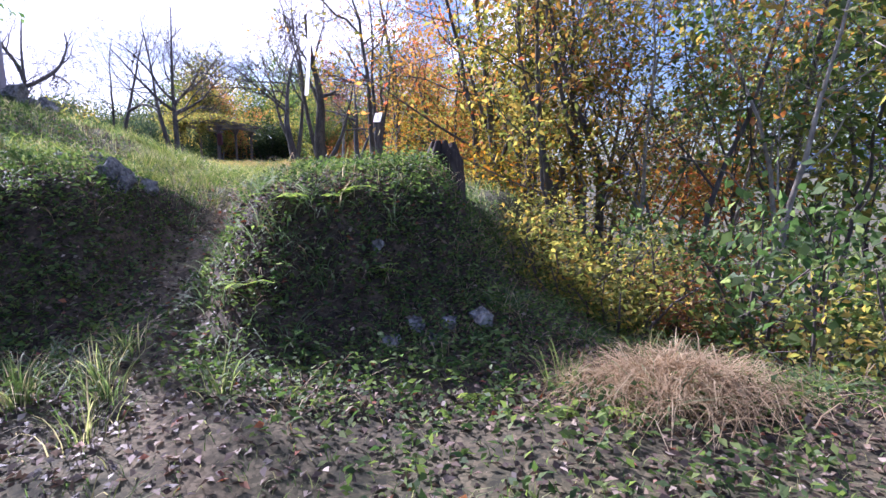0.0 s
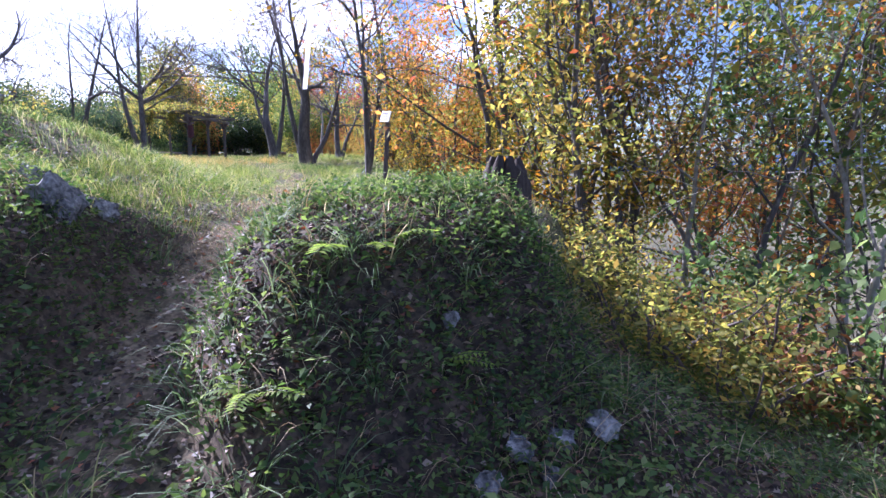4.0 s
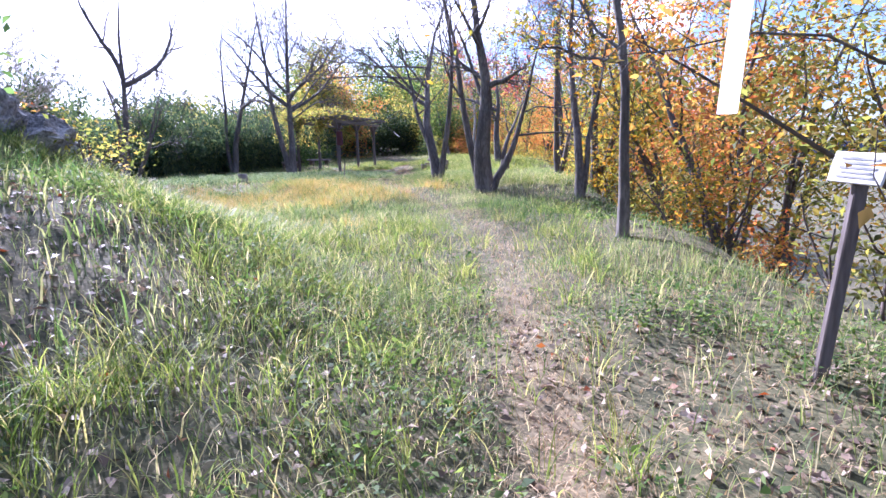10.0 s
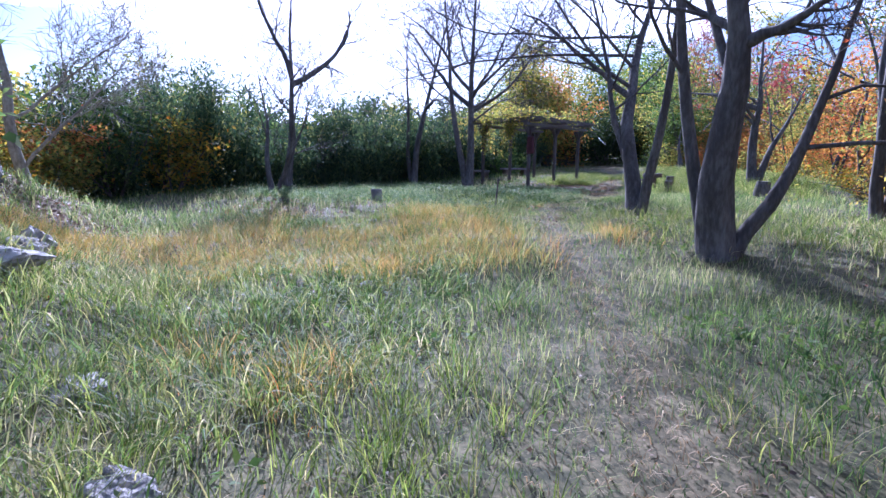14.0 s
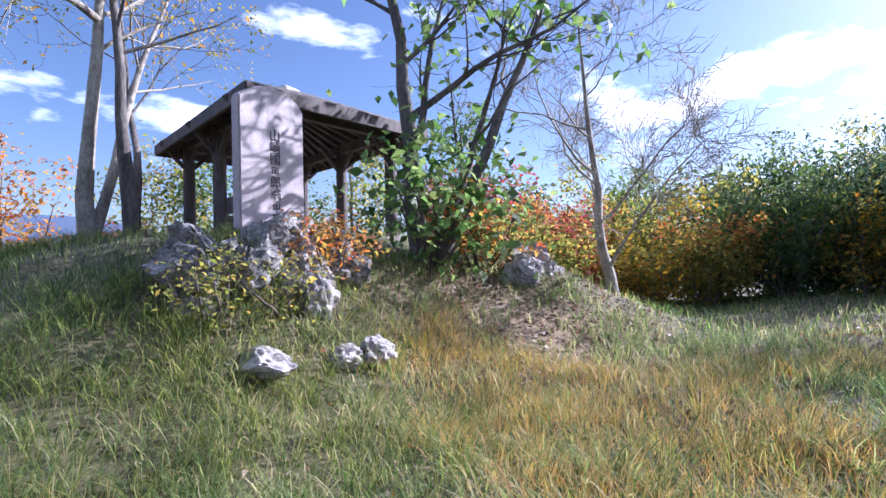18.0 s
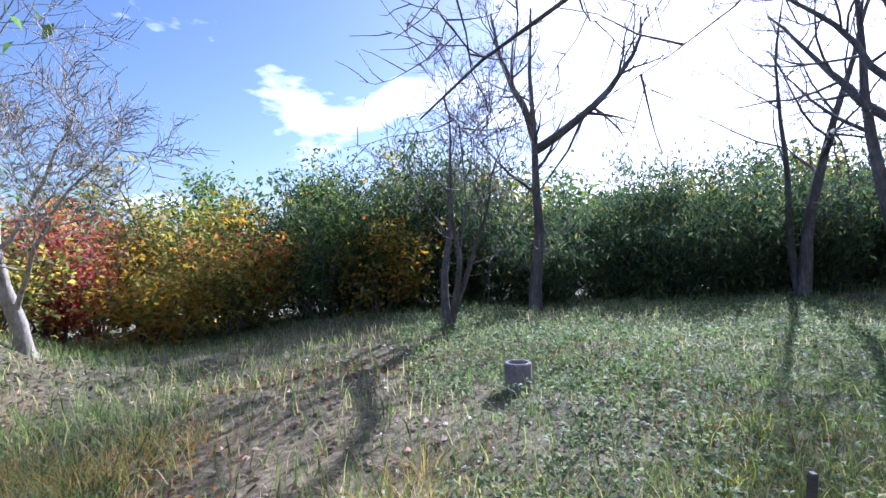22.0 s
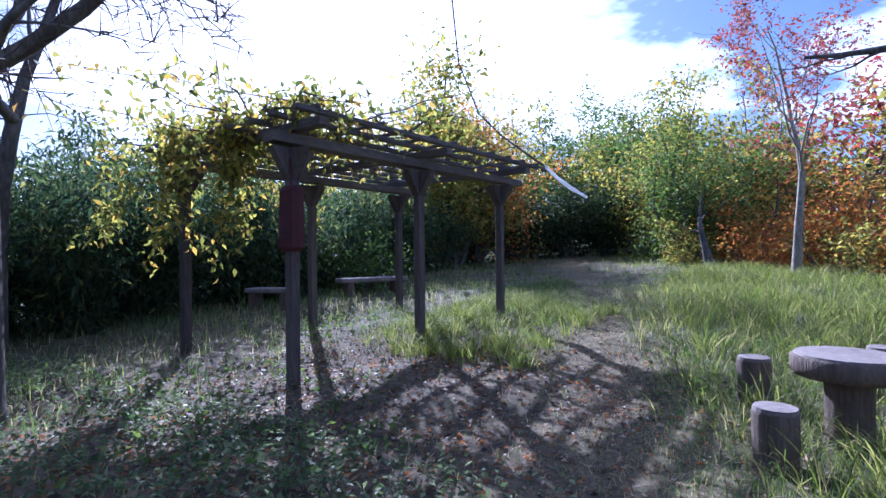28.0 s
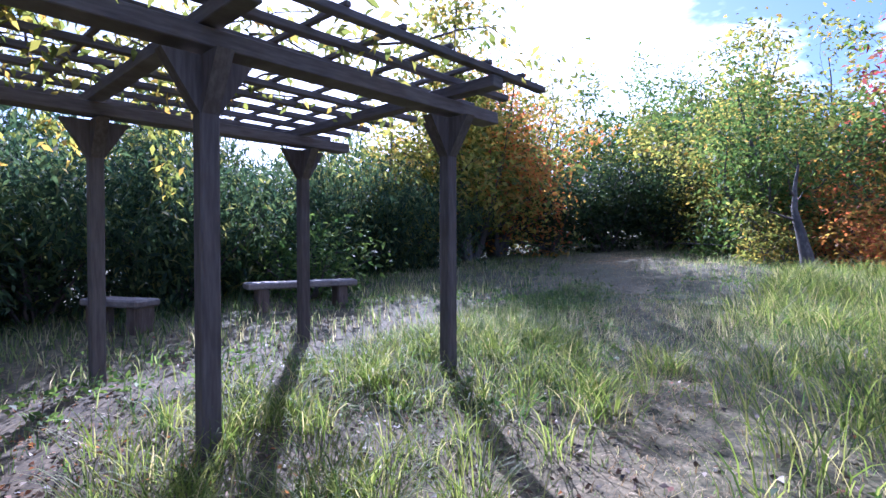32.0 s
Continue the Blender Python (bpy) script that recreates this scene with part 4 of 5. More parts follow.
# vine over the roof, hanging at the near end and the back
rv_ = np.random.default_rng(31)
vine = thing("climbing_vine", (-13.9, 29.4, BT + 0.35), "half-bare climbing vine with yellow and green leaves on the pergola", "vine")
vt = Tubes()
tips = []
for k in range(90):
    p = np.array([rv_.uniform(-1.4, 1.5), rv_.uniform(-1.2, 2.4) if k % 3 == 0 else rv_.uniform(-1.2, 0.6), rv_.uniform(0, 0.08)])
    d = unit(np.array([rv_.normal(), rv_.normal(), 0.05]))
    q, w = bough(rv_, p, d, rv_.uniform(0.8, 2.0), 0.012, 6, 0.35, 0.0)
    q[:, 2] = np.clip(q[:, 2], -0.02, 0.25)
    vt.add(q, w, 4)
    tips.append(q)
for k in range(20):
    e = k % 3
    p = np.array([rv_.uniform(-1.5, 0.6), rv_.uniform(-1.3, -0.9), 0.0]) if e else np.array([rv_.uniform(-1.9, -1.4), rv_.uniform(-1.5, 2.4), 0.0])
    q, w = bough(rv_, p, (rv_.normal() * 0.2, rv_.normal() * 0.2 - (0.25 if e else 0), -1), rv_.uniform(0.5, 1.5), 0.006, 6, 0.12, -0.05)
    vt.add(q, w, 3)
    tips += [q, q]
tagged(part("vine_growth", vt.mesh("vine_growth", TWIG), None, vine), kind="stuff")
tp = np.concatenate(tips)
b_ = tp[rv_.integers(0, len(tp), 7500)] + rv_.normal(0, 0.08, (7500, 3))
tagged(part("foliage", leaf_mesh("foliage", b_, 0.1, OLIVE, rv_, 0.45, 0, 0.9), None, vine), kind="stuff")
bag = thing("hanging_bag", (PA.x + 0.1, PA.y - 0.09, 2.75), "dark red cloth bag hung on a pergola post", "bag")
bm = box_bm(0.25, 0.14, 0.62, 0.04)
for v in bm.verts:
    v.co.x *= 1.12 - 0.25 * max(v.co.z - 0.3, 0)
    v.co.y *= 1.1 - 0.5 * max(v.co.z - 0.3, 0)
part("sack", bm, RED_CLOTH, bag)
part("strap", beam_bm((0, 0, 0.6), (-0.08, 0.05, 0.98), 0.02, 0.012, 0.002), RED_CLOTH, bag)


# ---- round table, stools and benches ----
def log_seat(x, y, r, h, label, name="stool", group="log stools round the table"):
    ob = thing(name, (x, y, hz(x, y)), label, "stool", group)
    t = Tubes()
    rg = np.random.default_rng(int(abs(x * 100)))
    zz = np.array([-0.06, 0.05, h * 0.5, h - 0.03, h - 0.008])
    t.add(np.stack([0 * zz, 0 * zz, zz], -1), [r * 1.04, r, r * 0.98, r, r * 0.97], 20, 0.035, rg)
    part("log", t.mesh("log", LOG_BARK), None, ob)
    bm = bmesh.new()
    bmesh.ops.create_cone(bm, cap_ends=True, segments=20, radius1=r * 0.97, radius2=r * 0.93, depth=0.03)
    bmesh.ops.transform(bm, matrix=Matrix.Translation((0, 0, h)), verts=bm.verts)
    part("seat_top", bm, LOG_TOP, ob)
    return ob


for x, y in ((-9.03, 29.75), (-8.87, 28.5), (-7.98, 28.94), (-8.2, 30.0)):
    log_seat(x, y, 0.12, 0.34, "brown imitation-log concrete stool with a sawn grey top")
TX, TY = -8.5, 28.95
tab = thing("round_table", (TX, TY, hz(TX, TY)), "round dark imitation-log table on a stout log leg", "table")
t = Tubes()
rg = np.random.default_rng(77)
zz = np.array([-0.06, 0.1, 0.3, 0.46])
t.add(np.stack([0 * zz, 0 * zz, zz], -1), [0.15, 0.13, 0.125, 0.13], 18, 0.04, rg)
part("leg", t.mesh("leg", LOG_BARK), None, tab)
t = Tubes()
zz = np.array([0.445, 0.45, 0.49, 0.56, 0.575])
t.add(np.stack([0 * zz, 0 * zz, zz], -1), [0.02, 0.28, 0.3, 0.3, 0.285], 30, 0.02, rg)
part("rim", t.mesh("rim", LOG_BARK), None, tab)
bm = bmesh.new()
bmesh.ops.create_cone(bm, cap_ends=True, segments=30, radius1=0.288, radius2=0.275, depth=0.03)
bmesh.ops.transform(bm, matrix=Matrix.Translation((0, 0, 0.57)), verts=bm.verts)
part("table_top", bm, LOG_TOP, tab)


def bench(x, y, turn, length, label):
    ob = thing("log_bench", (x, y, hz(x, y)), label, "bench", "low benches by the pergola", turn=turn)
    part("seat", box_bm(length, 0.36, 0.09, 0.02, Matrix.Translation((0, 0, 0.33))), LOG_TOP, ob)
    for s in (-1, 1):
        part("leg", box_bm(0.16, 0.28, 0.42, 0.02, Matrix.Translation((s * length * 0.36, 0, -0.08))), LOG_BARK, ob)
    return ob


bench(-16.9, 31.4, 20, 0.9, "small pale-topped slab table behind the pergola")
bench(-16.3, 33.6, 70, 1.6, "low grey plank bench at the wood's edge")


# ---- hanging white things ----
hr = thing("hanging_branch", (-9.7, 27.74, 3.02), "thin pale dead branch hanging from a twig", "branch")
t = Tubes()
t.add([(0, 0, 0), (-0.1, 0.05, 0.06), (-0.2, 0.1, 0.13), (-0.3, 0.15, 0.22)], [0.007, 0.011, 0.011, 0.008], 7, 0.1, rg)
tw = Tubes()
tw.add([(-0.29, 0.145, 0.21), (-0.42, 0.2, 0.3), (-0.66, 0.32, 0.47), (-0.9, 0.44, 0.68)], [0.008, 0.007, 0.006, 0.006], 5)
tw.add([(-0.9, 0.44, 0.68), (-1.1, 0.5, 1.1), (-1.3, 0.7, 1.9)], [0.006, 0.006, 0.008], 5)
part("stick", t.mesh("stick", WHITE_CLOTH), None, hr)
part("twig", tw.mesh("twig", TWIG), None, hr, "thin dark twig")
tape = thing("marking_tape", (-2.43, 7.69, 2.18), "white plastic course tape hanging from a branch", "tape")
bm = bmesh.new()
pr = None
for k in range(15):
    z = k * 0.13
    o = Vector((0.05 * math.sin(z * 1.3) + 0.03 * z, 0.04 * math.sin(z * 2.1), z))
    pair = [bm.verts.new(o + Vector((-0.028, 0.01 * math.sin(z * 3), 0))), bm.verts.new(o + Vector((0.028, -0.012, 0)))]
    if pr:
        bm.faces.new((pr[0], pr[1], pair[1], pair[0]))
    pr = pair
bmesh.ops.solidify(bm, geom=list(bm.faces), thickness=0.002)
part("strip", bm, WHITE_CLOTH, tape, smooth=True)


# ---- bare trees of the terrace ----
tree((-4.5, 17.1), "stout dark bare tree with a broken fork", 101, 6.2, 0.22, [(-0.04, 0.0, 0.75), (-0.34, 0.15, 0.9), (0.32, 0.05, 0.6)], levels=4, count=6, branch=0.4, thin=0.42, limbs=[(2.1, 0.9, -0.2, 0.3, 0.07)])
tree((-6.1, 19.5), "dark leaning bare tree with long low boughs", 102, 6.4, 0.15, [(-0.25, 0.1, 0.9), (0.12, 0.05, 1.0), (-0.5, 0.3, 0.7)], levels=4, count=6, thin=0.6, limbs=[(2.0, -2.2, 1.2, 1.6, 0.06), (2.75, -4.8, -0.5, 0.2, 0.032), (3.1, -3.6, -2.2, 0.6, 0.03)], branch=0.4)
tree((-14.1, 26.4), "dark bare tree with wide spreading boughs", 103, 7.8, 0.165, [(0.03, 0.02, 1.0), (-0.17, -0.1, 1.0)], wander=0.035, thin=0.85, levels=4, count=6, limbs=[(2.7, 2.6, 2.2, 1.9, 0.07), (3.3, 2.9, 1.0, 2.4, 0.06), (2.3, 1.9, -0.6, 1.0, 0.045), (3.1, 2.4, -1.6, 2.2, 0.06), (3.6, -1.2, 2.6, 2.2, 0.06), (2.9, -2.8, -1.6, 2.6, 0.09), (3.4, -2.0, -2.2, 2.0, 0.07)], branch=0.4)
tree((-17.6, 27.5), "bare double-stemmed tree at the bamboo's edge", 104, 7.4, 0.15, [(0.05, -0.05, 1.0), (-0.15, -0.1, 0.9)], levels=4, count=6, limbs=[(3.0, 3.0, -2.6, 1.0, 0.08)])
tree((-15.5, 19.3), "small bare many-stemmed tree with pale bark", 105, 3.6, 0.09, [(-0.35, -0.1, 1.0), (0.1, 0.1, 1.0), (0.35, 0.2, 0.9)], levels=4, count=5, bark=BARK, branch=0.5)
tree((-17.9, 21.5), "old bare tree with a crooked dead top", 106, 6.2, 0.15, [(0.05, -0.05, 1.0)], levels=4, count=6, limbs=[(3.3, 2.6, 2.2, 1.4, 0.1), (3.5, -0.4, -0.5, 3.2, 0.09)], branch=0.3)
tree((-14.5, 13.75), "slender pale-barked bare tree", 107, 5.0, 0.11, [(0.02, 0.04, 1.0)], bark=PALE_BARK, levels=4, count=8, limbs=[(0.5, 0.9, 2.0, 1.6, 0.035), (1.7, -1.2, -0.6, 1.5, 0.03), (1.3, 0.6, 1.9, 1.4, 0.03)], branch=0.44)
tree((-12.3, 11.25), "leaning dark tree beside the shelter with broad green leaves", 108, 7.0, 0.17, [(0.05, -0.1, 1.0), (-0.32, 0.55, 1.0), (-0.2, 0.3, 0.6)], leaf=BIG_GREEN, leaves=620, size=0.22, limbs=[(1.6, 0.3, 1.8, 2.2, 0.07), (2.2, -0.4, 2.6, 2.0, 0.06)], levels=3, count=6, branch=0.36, width=0.6)
tree((-10.5, 5.6), "pale bare tree with a few yellow leaves", 109, 8.0, 0.15, [(0.05, 0.02, 1.0), (-0.22, 0.1, 0.9)], bark=PALE_BARK, leaf=YELLOW, leaves=1500, size=0.1, levels=3, count=7, limbs=[(3.6, 3.2, 1.2, 0.6, 0.07)])
tree((-10.9, 6.2), "dark twin-stemmed tree with scattered yellow leaves", 110, 7.5, 0.14, [(0.1, 0.1, 1.0), (-0.15, -0.1, 0.9)], leaf=YELLOW, leaves=1200, size=0.1, levels=3, count=6)
tree((-2.2, 12.4), "slim dark tree on the slope's edge", 111, 6.0, 0.075, [(0.03, 0.0, 1.0)], levels=3, count=8, leaf=YELLOW, leaves=700, size=0.09, start=0.3, limbs=[(2.0, -1.2, 0.2, 0.25, 0.025), (3.1, -0.22, -4.75, 0.25, 0.028)])
for k, (x, y, hh, r) in enumerate([(-2.6, 16.0, 6.5, 0.09), (-2.2, 18.5, 7, 0.11), (-3.0, 21.5, 7, 0.1), (-2.9, 25.0, 7.5, 0.11)]):
    tree((x, y), "slim bare dark tree along the slope's edge", 120 + k, hh, r, [(0.05, 0.0, 1.0), (0.2, 0.1, 0.6)], levels=3, count=6, leaf=ORANGE, leaves=500, size=0.09)
tree((-8.6, 40.2), "slender grey tree with thin purple-red leaves", 130, 6.6, 0.12, [(0.02, 0, 1.0)], bark=PALE_BARK, leaf=RED, leaves=2600, size=0.11, levels=3, count=7)
tree((-10.7, 42.6), "short cut-back trunk among orange shrubs", 131, 2.6, 0.17, [(-0.2, 0.0, 1.0)], levels=2, count=4)
tree((-5.9, 31.6), "half-dead dark tree with lichen-grey boughs", 132, 5.2, 0.2, [(-0.1, 0.05, 1.0), (0.25, 0.1, 0.8)], levels=3, count=5, limbs=[(2.6, -2.8, 0.8, 1.0, 0.1), (2.2, -0.9, -1.6, 1.8, 0.07)])

# ---- woods on the slope to the right ----
WOODS = [(YELLOW, "yellow-leaved young tree on the slope"), (ORANGE, "orange-leaved young tree on the slope"), (OLIVE, "olive-green tree turning yellow on the slope"), (GREEN, "green-leaved tree on the slope")]
rw = np.random.default_rng(200)
spots = []
for k in range(32):
    y = 8.6 + 1.0 * k + rw.uniform(-0.5, 0.5)
    x = float(edge_x(y)) + 1.2 + rw.uniform(0, 1.0) + (k % 3) * 1.9
    mix = [0, 0, 1, 2][k % 4] if 9 < y < 26 else [2, 3, 3, 0][k % 4] if y <= 9 else [1, 3, 2, 1][k % 4]
    mat, lab = WOODS[mix]
    hh = rw.uniform(4.6, 7.2)
    tree((x, y), lab, 300 + k, hh, 0.07 + 0.012 * hh * 0.5, [(rw.uniform(-0.15, 0.1), rw.uniform(-0.1, 0.1), 1.0), (rw.uniform(-0.3, 0.3), rw.uniform(-0.2, 0.2), 0.8)], leaf=mat, leaves=3300, size=0.115, levels=2, count=9, group="slope trees", start=0.2, branch=0.4, clump=0.26)
for k in range(30):
    y = 4.5 + 1.15 * k + rw.uniform(-0.5, 0.5)
    x = float(edge_x(y)) + 0.9 + rw.uniform(0, 0.6) + (k % 2) * 1.6
    mat = [YELLOW, ORANGE, OLIVE, OLIVE][k % 4] if y > 8 else [GREEN, OLIVE][k % 2]
    bush((x, y), "tangled slope undergrowth with turning leaves", 400 + k, rw.uniform(1.2, 2.0), rw.uniform(0.9, 1.5), mat, 1100, 0.09, 6, group="slope undergrowth")
# near shrubs at the start, with large hanging leaves
for k, (x, y, hh, lv, sz) in enumerate([(2.5, 4.6, 1.9, 420, 0.115), (3.2, 5.4, 2.6, 700, 0.12), (2.4, 6.4, 2.2, 600, 0.11), (3.6, 4.2, 2.2, 520, 0.12)]):
    bush((x, y), "shrub with large drooping pale green leaves", 450 + k, hh, 1.1, BIG_GREEN, lv, sz, 6, group="start shrubs", droop=0.9, width=0.62, base=0.3)
for k, (x, y) in enumerate([(1.5, 5.2), (1.9, 6.0), (1.7, 7.2), (1.0, 6.6), (2.3, 3.6), (0.75, 5.1), (0.55, 5.9), (1.1, 4.6), (0.6, 6.6), (2.8, 2.9), (0.9, 7.8), (2.9, 6.9), (3.9, 6.2), (4.6, 5.0), (4.4, 7.6), (3.3, 8.4)]):
    bush((x, y), "scrubby sunlit undergrowth with small yellow-green leaves", 470 + k, rw.uniform(0.8, 1.5), 0.9, OLIVE, 1000, 0.065, 6, group="bank undergrowth")
for k, (x, y) in enumerate([(6.5, 6.0), (7.5, 9.0), (6.0, 10.5), (9.0, 5.5), (8.5, 12.5), (11, 8.5), (10.5, 15), (6.5, 15.5)]):
    tree((x, y), "tall green woodland tree down the slope", 500 + k, 9.5, 0.14, [(0.05, 0, 1.0), (-0.2, 0.1, 0.8)], leaf=[GREEN, OLIVE][k % 2], leaves=2700, size=0.2, levels=2, count=10, group="slope trees", clump=0.35)

for k, (x, y, hh) in enumerate([(3.3, 6.4, 6.5), (4.4, 7.3, 7.5), (2.7, 8.3, 6.0), (4.9, 5.6, 7.0), (3.9, 9.2, 7.0)]):
    tree((x, y), "slim pale-barked tree at the bank's wooded edge", 540 + k, hh, 0.06, [(0.04, 0.0, 1.0)], bark=PALE_BARK, leaf=[OLIVE, GREEN, ORANGE][k % 3], leaves=500, size=0.11, levels=3, count=6, group="slope trees")

for k, (x, y, lx) in enumerate([(0.9, 9.3, -0.1), (1.6, 8.4, 0.08), (2.2, 9.8, -0.16), (3.0, 7.6, 0.14), (1.2, 11.0, -0.2), (2.6, 11.6, 0.1), (3.9, 8.6, -0.12), (5.2, 8.2, 0.1), (0.2, 10.4, -0.05)]):
    tree((x, y), "slim dark-stemmed tree among the autumn leaves of the slope", 560 + k, 6.8, 0.07, [(lx, 0.0, 1.0), (-lx * 1.5, 0.1, 0.8)], leaf=[OLIVE, ORANGE, YELLOW][k % 3], leaves=900, size=0.1, levels=3, count=6, group="slope trees", wander=0.12)
for k, (x, y) in enumerate([(2.1, 4.9), (2.8, 5.6), (1.7, 5.9), (3.3, 4.6), (2.4, 7.0)]):
    bush((x, y), "rust-brown withered undergrowth on the wooded slope", 590 + k, 1.1, 0.8, RUST, 800, 0.075, 7, group="bank undergrowth")

# ---- bamboo and evergreen wall on the left ----
rb_ = np.random.default_rng(210)
CULM = rough_mat("bamboo_culm", [(0.3, (0.06, 0.08, 0.03)), (0.7, (0.16, 0.18, 0.07))], 4, 30, 0.5, 0.2)


def bamboo(x, y, seed, tall):
    rng = np.random.default_rng(seed)
    ob = thing("bamboo_clump", (x, y, hz(x, y)), "dense dark clump of leafy bamboo", "bamboo", "bamboo thicket")
    tips = []
    for k in range(7):
        a = rng.uniform(0, 6.3)
        q, w = bough(rng, (0.5 * math.cos(a) * rng.uniform(0.3, 1.4), 0.5 * math.sin(a) * rng.uniform(0.3, 1.4), -0.1), (0.1 * math.cos(a), 0.1 * math.sin(a), 1), tall * rng.uniform(0.7, 1.05), 0.022, 9, 0.05, 0.0)
        q[:, :2] += np.linspace(0, 1, len(q))[:, None] ** 2 * 0.7 * np.array([math.cos(a), math.sin(a)])
        t = Tubes()
        t.add(q, w, 5)
        part("culm", t.mesh("culm", CULM), None, ob)
        for j in range(1, len(q)):
            for _ in range(3):
                f, wf = bough(rng, q[j], (rng.normal(), rng.normal(), 0.3), rng.uniform(0.4, 0.9), 0.005, 3, 0.2, -0.1)
                tips.append(f)
    p = np.concatenate(tips)
    b = p[rng.integers(0, len(p), 4200)] + rng.normal(0, 0.16, (4200, 3))
    b[:, 2] = np.maximum(b[:, 2], 0.05)
    tagged(part("foliage", leaf_mesh("foliage", b, 0.19, BAMBOO, rng, 0.24, 0, 0.8), None, ob), kind="stuff")
    return ob


for k in range(44):
    y = 17.0 + k * 0.56 + rb_.uniform(-0.2, 0.2)
    x = -19.6 + (0.7 if 23 < y < 34 else 0.0) + rb_.uniform(-0.3, 0.3) - (k % 3) * 1.0
    bamboo(x, y, 600 + k, rb_.uniform(1.9, 3.7) + 0.25 * (k % 3))
for k in range(22):
    y, x = 8 + k * 1.9, -25.5 + rb_.uniform(-1, 1)
    tree((x, y), "dark green woodland tree behind the bamboo", 650 + k, rb_.uniform(3.2, 4.4), 0.1, [(0.05, 0, 1.0), (-0.2, 0.1, 0.8)], leaf=[GREEN, BAMBOO, OLIVE][k % 3], leaves=2000, size=0.3, levels=2, count=9, group="western woods", start=0.05, clump=0.5)
for k, (x, y, mat, hh) in enumerate([(-19.5, 12.2, ORANGE, 2.8), (-20.2, 13.8, OLIVE, 2.9), (-19.4, 15.4, ORANGE, 2.3), (-19.2, 16.9, GREEN, 2.8), (-18.9, 18.3, YELLOW, 2.0), (-18.8, 10.4, ORANGE, 2.6), (-18.0, 8.6, RED, 2.6), (-17.3, 11.4, GREEN, 1.8), (-17.4, 9.9, RED, 2.6), (-17.9, 12.2, RED, 2.4), (-16.2, 12.2, OLIVE, 1.5), (-17.8, 13.9, YELLOW, 1.5), (-18.4, 15.2, OLIVE, 1.7),
                                     (-21.5, 11.0, GREEN, 3.6), (-21.8, 15.0, GREEN, 3.6), (-22.0, 18.0, BAMBOO, 4.2), (-18.5, 6.0, GREEN, 3.4), (-17.8, 3.5, GREEN, 3.6), (-16.3, 1.0, ORANGE, 3.2), (-14.0, -0.5, RED, 3.0), (-11.5, 0.3, ORANGE, 3.0), (-9.0, -1.0, YELLOW, 3.2), (-13.0, 2.0, RED, 2.2), (-7.0, -2.5, OLIVE, 3.0)]):
    bush((x, y), "dense autumn shrub at the terrace's edge", 700 + k, hh, hh * 0.5, mat, 2600, 0.13, 7, group="edge shrubs")
for k, (x, y, mat, hh) in enumerate([(-20.6, 13.0, OLIVE, 4.0), (-21.2, 15.6, YELLOW, 3.4), (-20.6, 17.3, GREEN, 3.9), (-20.4, 10.6, ORANGE, 3.2), (-21.8, 19.4, OLIVE, 4.4), (-19.6, 8.2, RED, 3.6), (-22.4, 12.4, GREEN, 4.6)]):
    tree((x, y), "young broadleaf tree rising over the shrubs at the terrace's edge", 740 + k, hh, 0.07, [(0.03, 0.02, 1.0), (0.2, 0.1, 0.7)], leaf=mat, leaves=2600, size=0.13, levels=2, count=10, group="edge trees", start=0.15, branch=0.34, clump=0.2)
for k, (x, y, mat, hh) in enumerate([(-20.4, 45.5, ORANGE, 6.6), (-21.5, 40.0, OLIVE, 4.4), (-20.3, 43.4, OLIVE, 8.4), (-4, 52, RED, 9), (-1, 50, ORANGE, 9), (-8, 58, RED, 9.5), (1.5, 47, ORANGE, 8), (-21, 44, OLIVE, 6.5), (-23, 47.5, GREEN, 7), (-25, 52, GREEN, 7.5), (-24.5, 57, OLIVE, 7.5), (-22.8, 61, GREEN, 8), (-20, 63, OLIVE, 8), (-17, 62, GREEN, 8), (-15, 57, GREEN, 7), (-13.6, 53, OLIVE, 6.6), (-12.6, 49.5, OLIVE, 6.0), (-12.0, 46.5, GREEN, 5.2), (-9.6, 46.8, ORANGE, 4.6), (-7.6, 44.8, ORANGE, 4.4), (-5.0, 42.5, ORANGE, 4.8), (-3.0, 45, YELLOW, 6), (-7, 50, OLIVE, 7.5), (-10, 55, GREEN, 8), (-2.2, 39.0, ORANGE, 5), (-14, 66, OLIVE, 9), (-21, 70, GREEN, 10), (-27, 66, OLIVE, 10), (-30, 58, GREEN, 9), (-18, 76, OLIVE, 12), (-8, 64, GREEN, 10), (-26, 78, GREEN, 12), (-10, 74, OLIVE, 12)]):
    tree((x, y), {OLIVE: "yellow-green broadleaf tree at the far clearing", GREEN: "dark green broadleaf tree at the far clearing", ORANGE: "orange-red maple at the clearing's edge", YELLOW: "yellow tree at the clearing's edge", RED: "dark red maple beyond the clearing"}[mat], 800 + k, hh * (1.0 if y < 50 else 1.2), 0.1 + 0.01 * hh, [(0.03, 0.02, 1.0), (0.4, 0.2, 0.75), (-0.4, -0.2, 0.7), (0.15, -0.5, 0.5)], leaf=mat, leaves=7000 if y < 50 else 4200, size=(0.15 if y < 50 else 0.22) + 0.03 * max(hh - 5, 0), levels=2, count=9, group="clearing trees", start=0.08, branch=0.42, clump=0.42 + 0.05 * max(hh - 5, 0))
